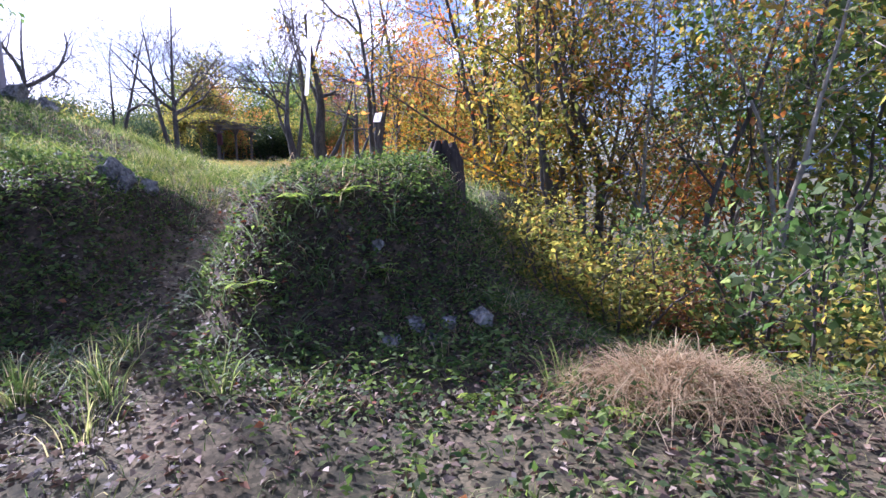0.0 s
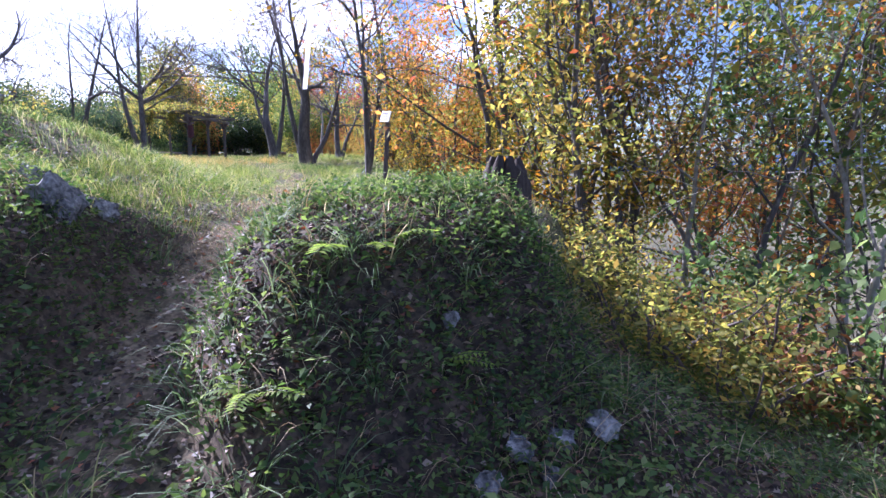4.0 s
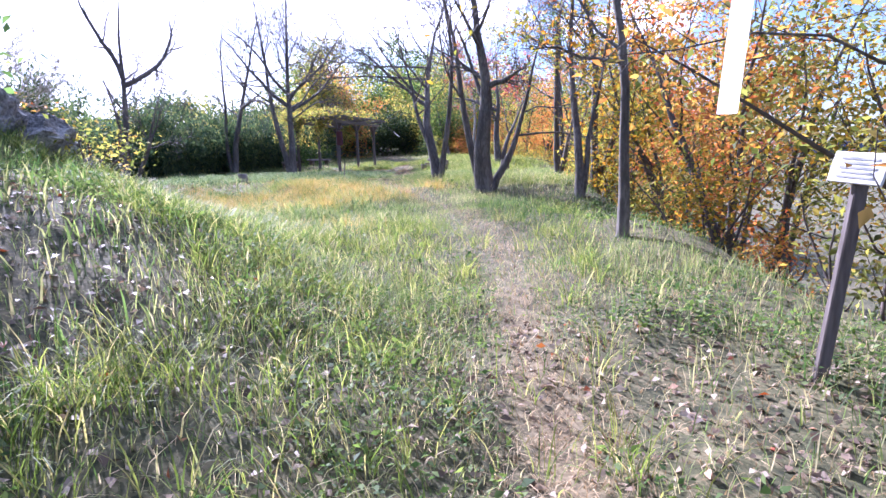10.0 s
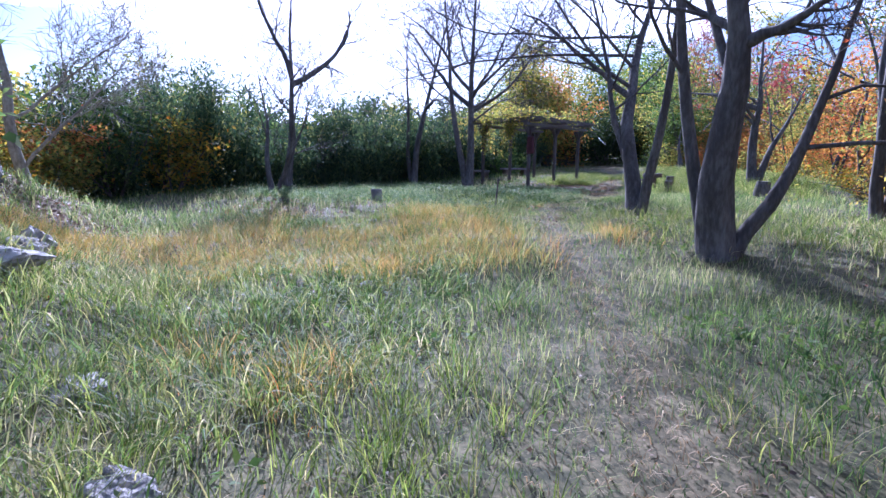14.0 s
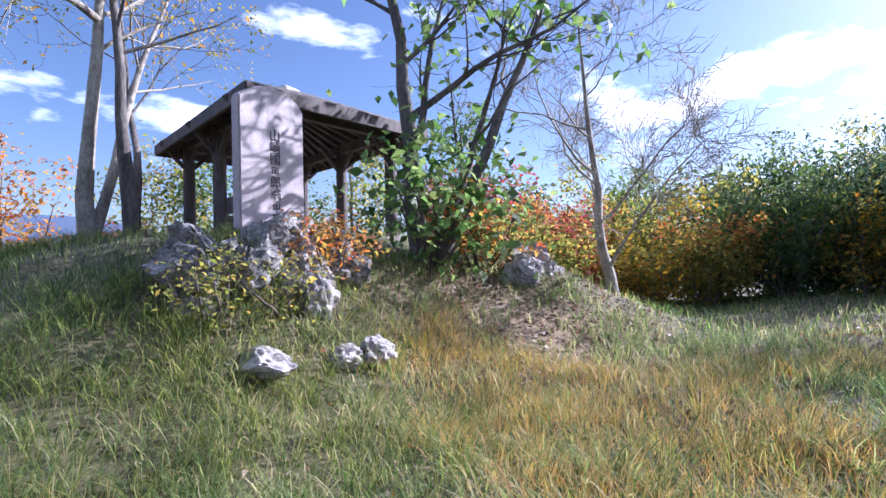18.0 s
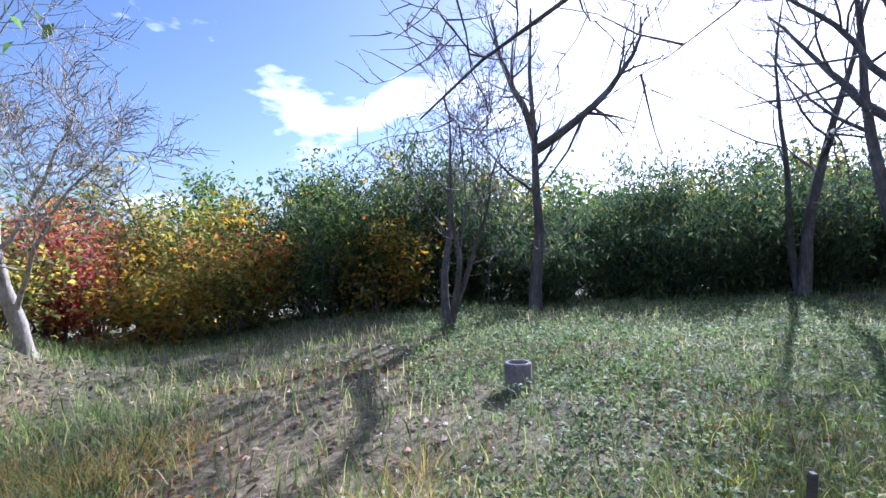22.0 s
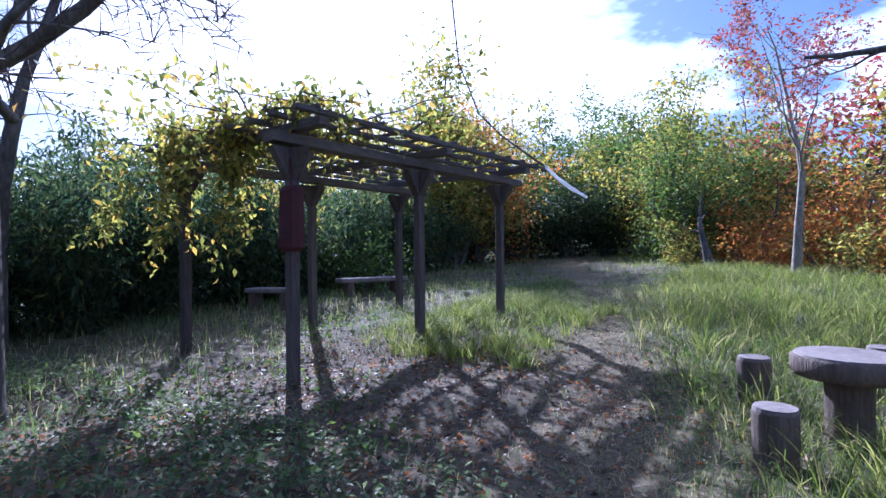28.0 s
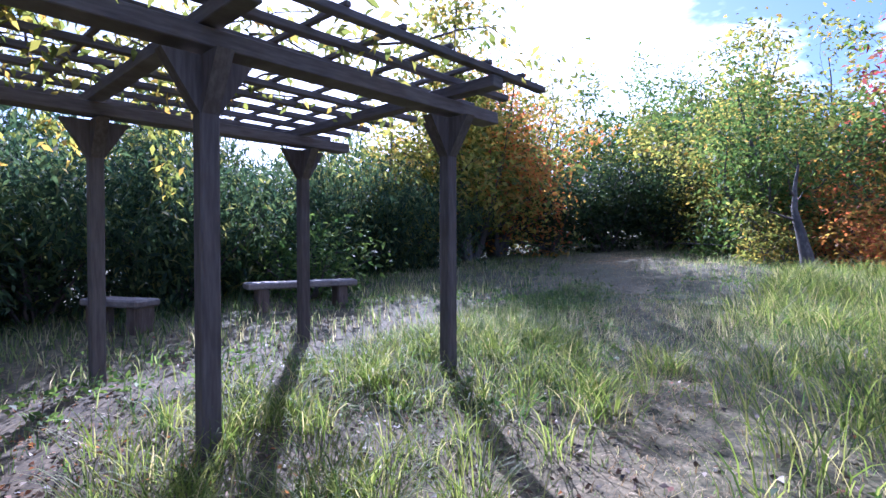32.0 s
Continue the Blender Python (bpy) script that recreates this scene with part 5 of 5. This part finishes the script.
for k, (x, y, mat) in enumerate([(-11.6, 44.8, OLIVE), (-9.2, 43.6, ORANGE), (-7.4, 42.2, OLIVE), (-13.2, 47.5, GREEN), (-6.0, 40.4, OLIVE), (-14.6, 51, OLIVE), (-17.6, 34.6, GREEN), (-18.8, 33.0, BAMBOO), (-20.2, 36.8, BAMBOO), (-21.6, 41.0, BAMBOO), (-23.2, 44.6, GREEN), (-4.6, 37.6, OLIVE), (-3.8, 34.6, YELLOW), (-18.9, 31.0, BAMBOO), (-19.2, 29.0, BAMBOO)]):
    bush((x, y), "low autumn shrub along the clearing", 900 + k, 1.5 + 0.5 * (k % 3), 1.4, mat, 1500, 0.13, 9, group="clearing shrubs")

for k, (x, y) in enumerate([(-19.4, 47.5), (-17.9, 49.6), (-16.4, 51.5), (-18.6, 52.6), (-15.6, 54.2), (-20.8, 50.0), (-21.6, 47.0), (-17.2, 55.8)]):
    bush((x, y), "dark evergreen thicket where the trail enters the wood", 960 + k, 3.4, 2.2, DEEP, 2600, 0.24, 7, group="far thicket")

# taller autumn trees behind the mound, and a far hedge of woods closing the clearing
for k, (x, y, mat) in enumerate([(-7.6, -0.8, ORANGE), (-5.6, -2.6, YELLOW), (-9.6, -2.0, RED), (-12.2, -1.6, ORANGE), (-14.6, 0.4, OLIVE), (-17.0, 1.4, GREEN), (-19.4, 4.6, OLIVE), (-20.6, 8.2, GREEN)]):
    tree((x, y), "tall autumn tree behind the mound", 1200 + k, 5.8, 0.11, [(0.05, 0, 1.0), (-0.25, 0.1, 0.85)], leaf=mat, leaves=2400, size=0.17, levels=2, count=9, group="trees behind the mound", start=0.2, clump=0.36)
for k in range(16):
    x, y = -33 + 2.3 * k, 66 + 3 * math.sin(k * 1.3) - 0.03 * (k - 8) ** 2
    bush((x, y), "dense woodland edge closing the clearing", 1250 + k, 4.2, 2.4, [GREEN, OLIVE, GREEN][k % 3], 1500, 0.42, 6, group="far wood edge")
bush((-12.0, 11.5), "young tree with broad green leaves beside the shelter", 1290, 2.3, 1.0, BIG_GREEN, 800, 0.2, 8, group="shelter shrubs", droop=0.4, width=0.6)
bush((-12.7, 12.0), "rust-red sapling beside the shelter", 1289, 1.6, 1.0, ORANGE, 700, 0.11, 7, group="shelter shrubs")
bush((-13.4, 11.95), "leafy green shrub above the pale rocks", 1291, 0.9, 0.8, OLIVE, 900, 0.08, 7, group="shelter shrubs")
for k, (x, y) in enumerate([(-9.0, 11.45), (-9.7, 11.4), (-8.4, 11.1), (-10.1, 11.1)]):
    bush((x, y), "small rusty shrub growing between the rocks", 1295 + k, 0.7, 0.5, [OLIVE, ORANGE][k % 2], 420, 0.07, 6, group="rockery shrubs")

# ---- grass, weeds and litter ----
rg = np.random.default_rng(1000)


def off_trail(x, y, w=0.24):
    return 1 - np.exp(-((x - trail_x(y)) / w) ** 2)


def near_trail(x, y, w):
    return np.exp(-((x - trail_x(y)) / w) ** 2)


def on_terrace(x, y):
    return ss(0.72, 0.97, front(x, y)) * (1 - ss(-0.3, 0.6, x - edge_x(y)))


def shelter_clear(x, y):
    worn = 0.85 * np.exp(-((x + 11.7) / 1.3) ** 2 - ((y - 12.9) / 1.1) ** 2)
    return (1 - np.exp(-(((x - pc.x) / 2.9) ** 4 + ((y - pc.y) / 2.9) ** 4))) * (1 - worn)


def arbour_shade(x, y):
    return np.exp(-((x + 12.2) / 3.0) ** 4 - ((y - 28.2) / 4.2) ** 4)


def leafy_floor(x, y):
    return np.exp(-((x + 11.6) / 2.3) ** 4 - ((y - 27.7) / 2.7) ** 4)


def lay(name, label, me):
    return tagged(new(name, me), label, "grass", "", "stuff")


WEST = -19.5
# meadow, dense by the trail
def keep_near(x, y):
    return on_terrace(x, y) * (1 - (1 - 0.6 * ss(9, 11.5, y)) * near_trail(x, y, 0.17)) * near_trail(x, y, 3.6) * (1 - 0.5 * np.exp(-((x + 8.5) / 2.6) ** 2 - ((y - 15.2) / 2.4) ** 2)) * (1 - 0.55 * (x > trail_x(y) + 0.3) * (y < 10.5)) * (0.35 + 0.65 * lumps(x, y, 1.3, 0.4)) * (1 - 0.35 * arbour_shade(x, y)) * (1 - 0.7 * leafy_floor(x, y)) * shelter_clear(x, y)


x, y = scatter(rg, 700000, -14, 2, 4, 38, keep_near)
hh = rg.uniform(0.07, 0.19, len(x)) * (0.6 + 1.1 * lumps(x, y, 0.9, 2.0)) * (0.45 + 0.55 * off_trail(x, y, 0.55)) * (1 - 0.6 * leafy_floor(x, y))
lay("grass", "sunlit green meadow grass beside the trail", blade_mesh("grass", x, y, hh, rg.uniform(0.003, 0.0065, len(x)), rg.uniform(0.2, 0.9, len(x)), GRASS, rg))


def keep_far(x, y):
    return on_terrace(x, y) * off_trail(x, y) * (1 - near_trail(x, y, 3.0)) * (0.4 + 0.6 * lumps(x, y, 1.0, 1.4)) * (1 - 0.35 * arbour_shade(x, y)) * (1 - 0.7 * leafy_floor(x, y)) * shelter_clear(x, y)


x, y = scatter(rg, 200000, WEST, 1, 3, 62, keep_far)
lay("grass", "meadow grass on the open terrace and mound", blade_mesh("grass", x, y, rg.uniform(0.12, 0.3, len(x)), rg.uniform(0.008, 0.016, len(x)), rg.uniform(0.2, 0.9, len(x)), GRASS, rg))


# tall tufts
def tufts(name, label, centres, per, tall, wide, mat, spread=0.12, lean=(0.4, 1.1)):
    c = np.repeat(np.asarray(centres), per, axis=0)
    a = rg.uniform(0, 2 * np.pi, len(c))
    r = np.abs(rg.normal(0, spread, len(c)))
    x, y = c[:, 0] + r * np.cos(a), c[:, 1] + r * np.sin(a)
    me = blade_mesh(name, x, y, tall * rg.uniform(0.55, 1.15, len(x)), wide * rg.uniform(0.6, 1.3, len(x)), rg.uniform(*lean, len(x)), mat, rg, segs=4, azim=a + rg.normal(0, 0.5, len(x)))
    return lay(name, label, me)


x, y = scatter(rg, 2700, -10, -2.6, 4.2, 21, lambda x, y: on_terrace(x, y) * off_trail(x, y, 0.7) * (lumps(x, y, 0.8, 3.0) > 0.42) * np.where(y < 12.5, 1.0, 0.4))
tufts("grass_tufts", "arching tufts of tall green grass", np.stack([x, y], -1), 24, 0.32, 0.0055, LUSH)
x, y = scatter(rg, 1500, -11.0, -4.0, 27.5, 42, lambda x, y: on_terrace(x, y) * off_trail(x, y, 1.2) * (x > trail_x(y)) * 0.8)
tufts("grass_tufts", "tall lush green grass on the rise past the table", np.stack([x, y], -1), 30, 0.46, 0.008, LUSH, 0.2)
x, y = scatter(rg, 170, -13.4, -11.0, 29.6, 33.5, lambda x, y: 0.8 + 0 * x)
tufts("grass_tufts", "lush grass round the pergola posts", np.stack([x, y], -1), 44, 0.34, 0.007, LUSH)
x, y = scatter(rg, 480, -11.5, -5.6, 12.3, 18.5, lambda x, y: off_trail(x, y, 0.9) * (lumps(x, y, 1.1, 5.0) > 0.4))
tufts("dry_grass_tufts", "golden and rusty dry grass tufts on the terrace", np.stack([x, y], -1), 60, 0.28, 0.005, DRY_GRASS, 0.26, (0.3, 1.0))
x, y = scatter(rg, 380000, -17, 0, 4.5, 50, lambda x, y: on_terrace(x, y) * (0.3 + 0.45 * near_trail(x, y, 1.0)) * (0.25 + 0.75 * lumps(x, y, 0.7, 7.0)) * (1 - 0.8 * leafy_floor(x, y)) * shelter_clear(x, y))
lay("dry_grass", "short straw-coloured trodden grass", blade_mesh("dry_grass", x, y, rg.uniform(0.03, 0.12, len(x)), rg.uniform(0.004, 0.008, len(x)), rg.uniform(0.5, 1.4, len(x)), STRAW, rg))


x, y = scatter(rg, 1500, -13, -5.5, 9.5, 16.5, lambda x, y: (0.25 + 0.75 * lumps(x, y, 1.2, 2.6)) * shelter_clear(x, y) * off_trail(x, y, 0.8) * 0.7)
tufts("grass_tufts", "grey-green grass tufts on the mound's flank", np.stack([x, y], -1), 26, 0.3, 0.008, GRASS, 0.14)


x, y = scatter(rg, 620000, -12, -1, 5, 34, lambda x, y: (0.75 - 0.4 * ss(8, 11, y)) * near_trail(x, y, 0.3) + 0.16 * (x > trail_x(y) + 0.2) * (y < 11.5) * on_terrace(x, y))
lay("dry_grass", "worn reddish-straw grass trodden along the trail and its edge", blade_mesh("dry_grass", x, y, rg.uniform(0.03, 0.1, len(x)), rg.uniform(0.003, 0.007, len(x)), rg.uniform(0.6, 1.5, len(x)), STRAW, rg))
x, y = scatter(rg, 90, -11.6, -8.6, 19.0, 22.5, lambda x, y: (lumps(x, y, 1.4, 6.3) > 0.5) * off_trail(x, y, 0.7))
tufts("grass_tufts", "dark green arching grass tufts by the pipe", np.stack([x, y], -1), 40, 0.26, 0.006, LUSH, 0.14)
# broad-leaved weeds
def weeds(name, label, n, area, keep, size, mat, tall=(0.03, 0.2)):
    x, y = scatter(rg, n, *area, keep)
    per = 7
    a = rg.uniform(0, 2 * np.pi, (len(x), per))
    r = rg.uniform(0.01, 0.09, (len(x), per))
    bx, by = (x[:, None] + r * np.cos(a)).ravel(), (y[:, None] + r * np.sin(a)).ravel()
    bz = height(bx, by) + (rg.uniform(*tall, (len(x), 1)) * rg.uniform(0.3, 1.0, (len(x), per))).ravel()
    out = np.stack([np.cos(a).ravel(), np.sin(a).ravel(), 0.25 + 0 * a.ravel()], -1) * 1.4
    return lay(name, label, leaf_mesh(name, np.stack([bx, by, bz], -1), size, mat, rg, 0.5, 0.1, 0.0, out=out))


weeds("weeds", "green herbs among the bank-top grass", 4200, (-7, -0.5, 4.4, 10), lambda x, y: off_trail(x, y, 0.4) * (lumps(x, y, 2.1, 1.7) > 0.45), 0.038, GREEN, (0.04, 0.2))
weeds("weeds", "silvery low weeds in the shade of the bare tree", 15000, (-17.5, -8.6, 18.5, 27.5), lambda x, y: on_terrace(x, y) * off_trail(x, y, 1.0) * (1 - np.exp(-((x + 11.0) / 1.3) ** 2 - ((y - 18.6) / 1.1) ** 2)) * (0.2 + 0.8 * lumps(x, y, 1.1, 9.0)), 0.048, SILVER_WEED, (0.05, 0.22))
weeds("weeds", "low green weeds among the grass", 3200, (-9, 0.6, 4.6, 20), lambda x, y: on_terrace(x, y) * off_trail(x, y, 0.9) * (lumps(x, y, 1.6, 11.0) > 0.55), 0.06, GREEN, (0.02, 0.12))
weeds("weeds", "low green weeds round the clearing", 3600, (-16, -5, 20, 40), lambda x, y: on_terrace(x, y) * off_trail(x, y, 0.6) * (lumps(x, y, 1.3, 12.0) > 0.5), 0.065, GREEN, (0.02, 0.14))


weeds("weeds", "small green plants on the trodden ground below the bank", 2600, (-4.5, 3, -1.8, 3.6), lambda x, y: (lumps(x, y, 1.5, 3.5) > 0.5) * 0.9, 0.05, GREEN, (0.02, 0.1))


# the steep banks: trailing plants, litter and roots
def on_bank(x, y):
    f = front(x, y)
    return np.clip(4 * f * (1 - f) + 0.45 * (f > 0.8) * (y < 5.2) + 0.35 * (f < 0.1) * (y > 2.3), 0, 1) * off_trail(x, y, 0.42) * (x < 2.2)


x, y = scatter(rg, 700, -8, 2.0, 1.5, 6.4, lambda x, y: on_bank(x, y))
tufts("bank_litter_stalks", "fine dead stems and rootlets on the bank", np.stack([x, y], -1), 10, 0.22, 0.005, STRAW, 0.1, (0.8, 1.6))
weeds("bank_plants", "dark green broad-leaved plants on the shaded bank", 30000, (-8, 1.6, 1.6, 6.4), lambda x, y: on_bank(x, y) * (0.25 + 0.75 * lumps(x, y, 2.6, 4.0)), 0.042, GREEN, (0.02, 0.16))
weeds("bank_plants", "larger glossy leaves hanging on the bank", 1100, (-7, 1.5, 1.8, 5.6), lambda x, y: on_bank(x, y) * (lumps(x, y, 2.6, 8.0) > 0.55), 0.055, BIG_GREEN, (0.05, 0.2))
x, y = scatter(rg, 420, -7, 1.8, 2.2, 6.6, lambda x, y: on_bank(x, y) * (lumps(x, y, 1.9, 6.0) > 0.5))
tufts("bank_grass", "drooping grass tufts on the bank", np.stack([x, y], -1), 26, 0.3, 0.007, SILVER_WEED, 0.06, (0.7, 1.5))
x, y = scatter(rg, 60, -7, 1.0, 2.6, 5.6, lambda x, y: on_bank(x, y))
tufts("dry_stalks", "dead pale grass stalks bent over the bank", np.stack([x, y], -1), 12, 0.42, 0.004, STRAW, 0.05, (0.8, 1.5))
x, y = scatter(rg, 60000, -5, 3, -2.5, 3.6, lambda x, y: (0.25 + 0.6 * lumps(x, y, 1.4, 2.2)) * (1 - 0.75 * ss(1.2, 2.2, y)))
lay("grass", "short grass and moss on the trodden ground below the bank", blade_mesh("grass", x, y, rg.uniform(0.03, 0.1, len(x)), rg.uniform(0.004, 0.008, len(x)), rg.uniform(0.3, 1.2, len(x)), GRASS, rg))
x, y = scatter(rg, 20, -3.0, 1.5, 0.8, 3.0, lambda x, y: 1 + 0 * x)
tufts("grass_tufts", "bright green grass tufts below the bank", np.stack([x, y], -1), 44, 0.3, 0.006, GRASS, 0.06, (0.2, 1.0))


def litter(label, n, area, keep, size, mat=None):
    x, y = scatter(rg, n, *area, keep)
    z = height(x, y) + rg.uniform(0.0, 0.025, len(x))
    me = leaf_mesh("leaf_litter", np.stack([x, y, z], -1), size, mat or DRY_LEAF, rg, 0.6, 0.05, 0.0, 0.22, out=np.stack([rg.normal(0, 3, len(x)), rg.normal(0, 3, len(x)), 0 * x], -1))
    return tagged(new("leaf_litter", me), label, "leaves", "", "stuff")


litter("brown and pale fallen leaves on the ground below the bank", 26000, (-6, 3, -2.5, 4.2), lambda x, y: 0.35 + 0.65 * lumps(x, y, 1.8, 1.0), 0.045, SHADED_LITTER)
litter("fallen leaves caught on the shaded bank", 60000, (-7, 2.0, 1.5, 5.6), lambda x, y: on_bank(x, y), 0.042, SHADED_LITTER)
litter("pale dry leaves scattered over the bank and its foot", 16000, (-6, 2.4, 0.6, 5.4), lambda x, y: 0.25 + 0.75 * lumps(x, y, 2.2, 0.7), 0.045)
litter("fallen leaves along the trail", 15000, (-12, 1, 4, 26), lambda x, y: (0.12 + 0.5 * near_trail(x, y, 1.0) + 0.6 * np.exp(-((x - edge_x(y)) / 1.0) ** 2)) * (x - edge_x(y) < 1.5), 0.032)
litter("thick fallen leaves under the pergola and bare trees", 15000, (-17, -7.5, 22, 34), lambda x, y: 0.1 + 0.7 * arbour_shade(x, y) * (0.3 + 0.7 * lumps(x, y, 1.2, 3.3)), 0.045, SHADED_LITTER)
litter("brown fallen leaves carpeting the ground before the pergola", 13000, (-14.5, -8.8, 24.8, 30.6), lambda x, y: leafy_floor(x, y) * (0.2 + 0.8 * lumps(x, y, 1.9, 4.1)), 0.042, RUST)
litter("pale curled leaves lying over the darker litter", 3500, (-17, -7.5, 22, 34), lambda x, y: 0.1 + 0.6 * arbour_shade(x, y) * lumps(x, y, 1.7, 1.3), 0.042)
litter("brown leaves strewn between the grass of the bank's top", 9000, (-7, -1.2, 4.2, 9.5), lambda x, y: 0.2 + 0.8 * lumps(x, y, 2.0, 5.2), 0.055)
litter("brown leaves strewn past the pergola", 4000, (-14, -8, 26.5, 33), lambda x, y: 0.2 + 0.8 * lumps(x, y, 1.5, 2.2), 0.05)
litter("reddish-brown leaves and bare earth crumbs by the pipe", 9000, (-14, -8, 16.2, 21.5), lambda x, y: (lumps(x, y, 1.1, 9.0) < 0.55) * 0.9, 0.045, RUST)
litter("reddish fallen leaves on the mound's path", 30000, (-15, -7, 11, 19), lambda x, y: 0.2 + 0.8 * np.exp(-((x + 12) / 1.8) ** 2 - ((y - 13) / 1.6) ** 2), 0.065)
# heap of dry cuttings
x, y = 0.72 + rg.normal(0, 0.24, 2600), 2.55 + rg.normal(0, 0.15, 2600)
d2 = ((x - 0.72) / 0.3) ** 2 + ((y - 2.55) / 0.2) ** 2
me = blade_mesh("dry_cuttings", x, y, rg.uniform(0.08, 0.28, len(x)), rg.uniform(0.003, 0.007, len(x)), rg.uniform(0.9, 2.2, len(x)), STRAW, rg, z=height(x, y) + 0.15 * np.exp(-d2) * rg.uniform(0.1, 1, len(x)), segs=3)
tagged(new("dry_cuttings", me), "sunlit heap of dry cut grass and stalks", "heap", "", "stuff")


# bright young compound-leaved plants on the sunny lip of the bank
def frond_plant(x, y, seed, fronds, length):
    rng = np.random.default_rng(seed)
    ob = thing("wild_plant", (x, y, hz(x, y)), "bright green young plant with feathered leaves on the bank", "plant", "feathered plants on the bank")
    for k in range(fronds):
        a = rng.uniform(0, 2 * np.pi)
        q, w = bough(rng, (0, 0, -0.02), (math.cos(a) * 0.9, math.sin(a) * 0.9, 0.75), length * rng.uniform(0.7, 1.1), 0.004, 8, 0.05, -0.12)
        tb = Tubes()
        tb.add(q, np.maximum(w, 0.0015), 4)
        stalk = part("stalk", tb.mesh("stalk", CULM), None, ob)
        v = []
        for f in np.linspace(0.3, 1.0, 8):
            i = min(int(f * 8), 7)
            d = unit(q[i + 1] - q[i])
            p = q[i] + (q[i + 1] - q[i]) * (f * 8 - i)
            side = unit(np.cross(d, (0, 0, 1)))
            ln = length * 0.26 * (1.15 - 0.5 * f)
            for sg_ in (1, -1):
                o = unit(side * sg_ + d * 0.45 - np.array([0, 0, 0.15]))
                v += [p, p + o * ln * 0.5 + d * ln * 0.2 + np.array([0, 0, 0.006]), p + o * ln, p + o * ln * 0.5 - d * ln * 0.2 + np.array([0, 0, 0.006])]
        tagged(part("leaf_spray", mesh_np("leaf_spray", v, np.arange(len(v)).reshape(-1, 4), FRESH), None, stalk), kind="stuff")
    return ob


for k, (x, y, n_, ln) in enumerate([(-1.42, 3.72, 5, 0.34), (-1.25, 3.8, 4, 0.3), (-1.7, 3.3, 4, 0.24), (-0.95, 3.5, 4, 0.22), (-1.15, 2.9, 4, 0.22), (-0.3, 2.6, 4, 0.22), (-3.6, 3.4, 4, 0.26), (-4.2, 3.9, 5, 0.3), (0.2, 2.3, 4, 0.24), (-2.9, 2.3, 4, 0.24)]):
    frond_plant(x, y, 2000 + k, n_, ln)

# worn wooden stake by the trail
sk = thing("wooden_stake", (-8.85, 19.6, hz(-8.85, 19.6)), "thin weathered grey wooden stake standing in the grass", "stake")
part("shaft", box_bm(0.028, 0.024, 0.72, 0.004, Matrix.Rotation(radians(6), 4, "Y") @ Matrix.Translation((0, 0, -0.12))), WOOD_BEAM, sk)
rock(-5.39, 11.5, 0.16, 0.13, 0.12, 91, STONE, "small pale rock lying in the meadow grass", 0.02)
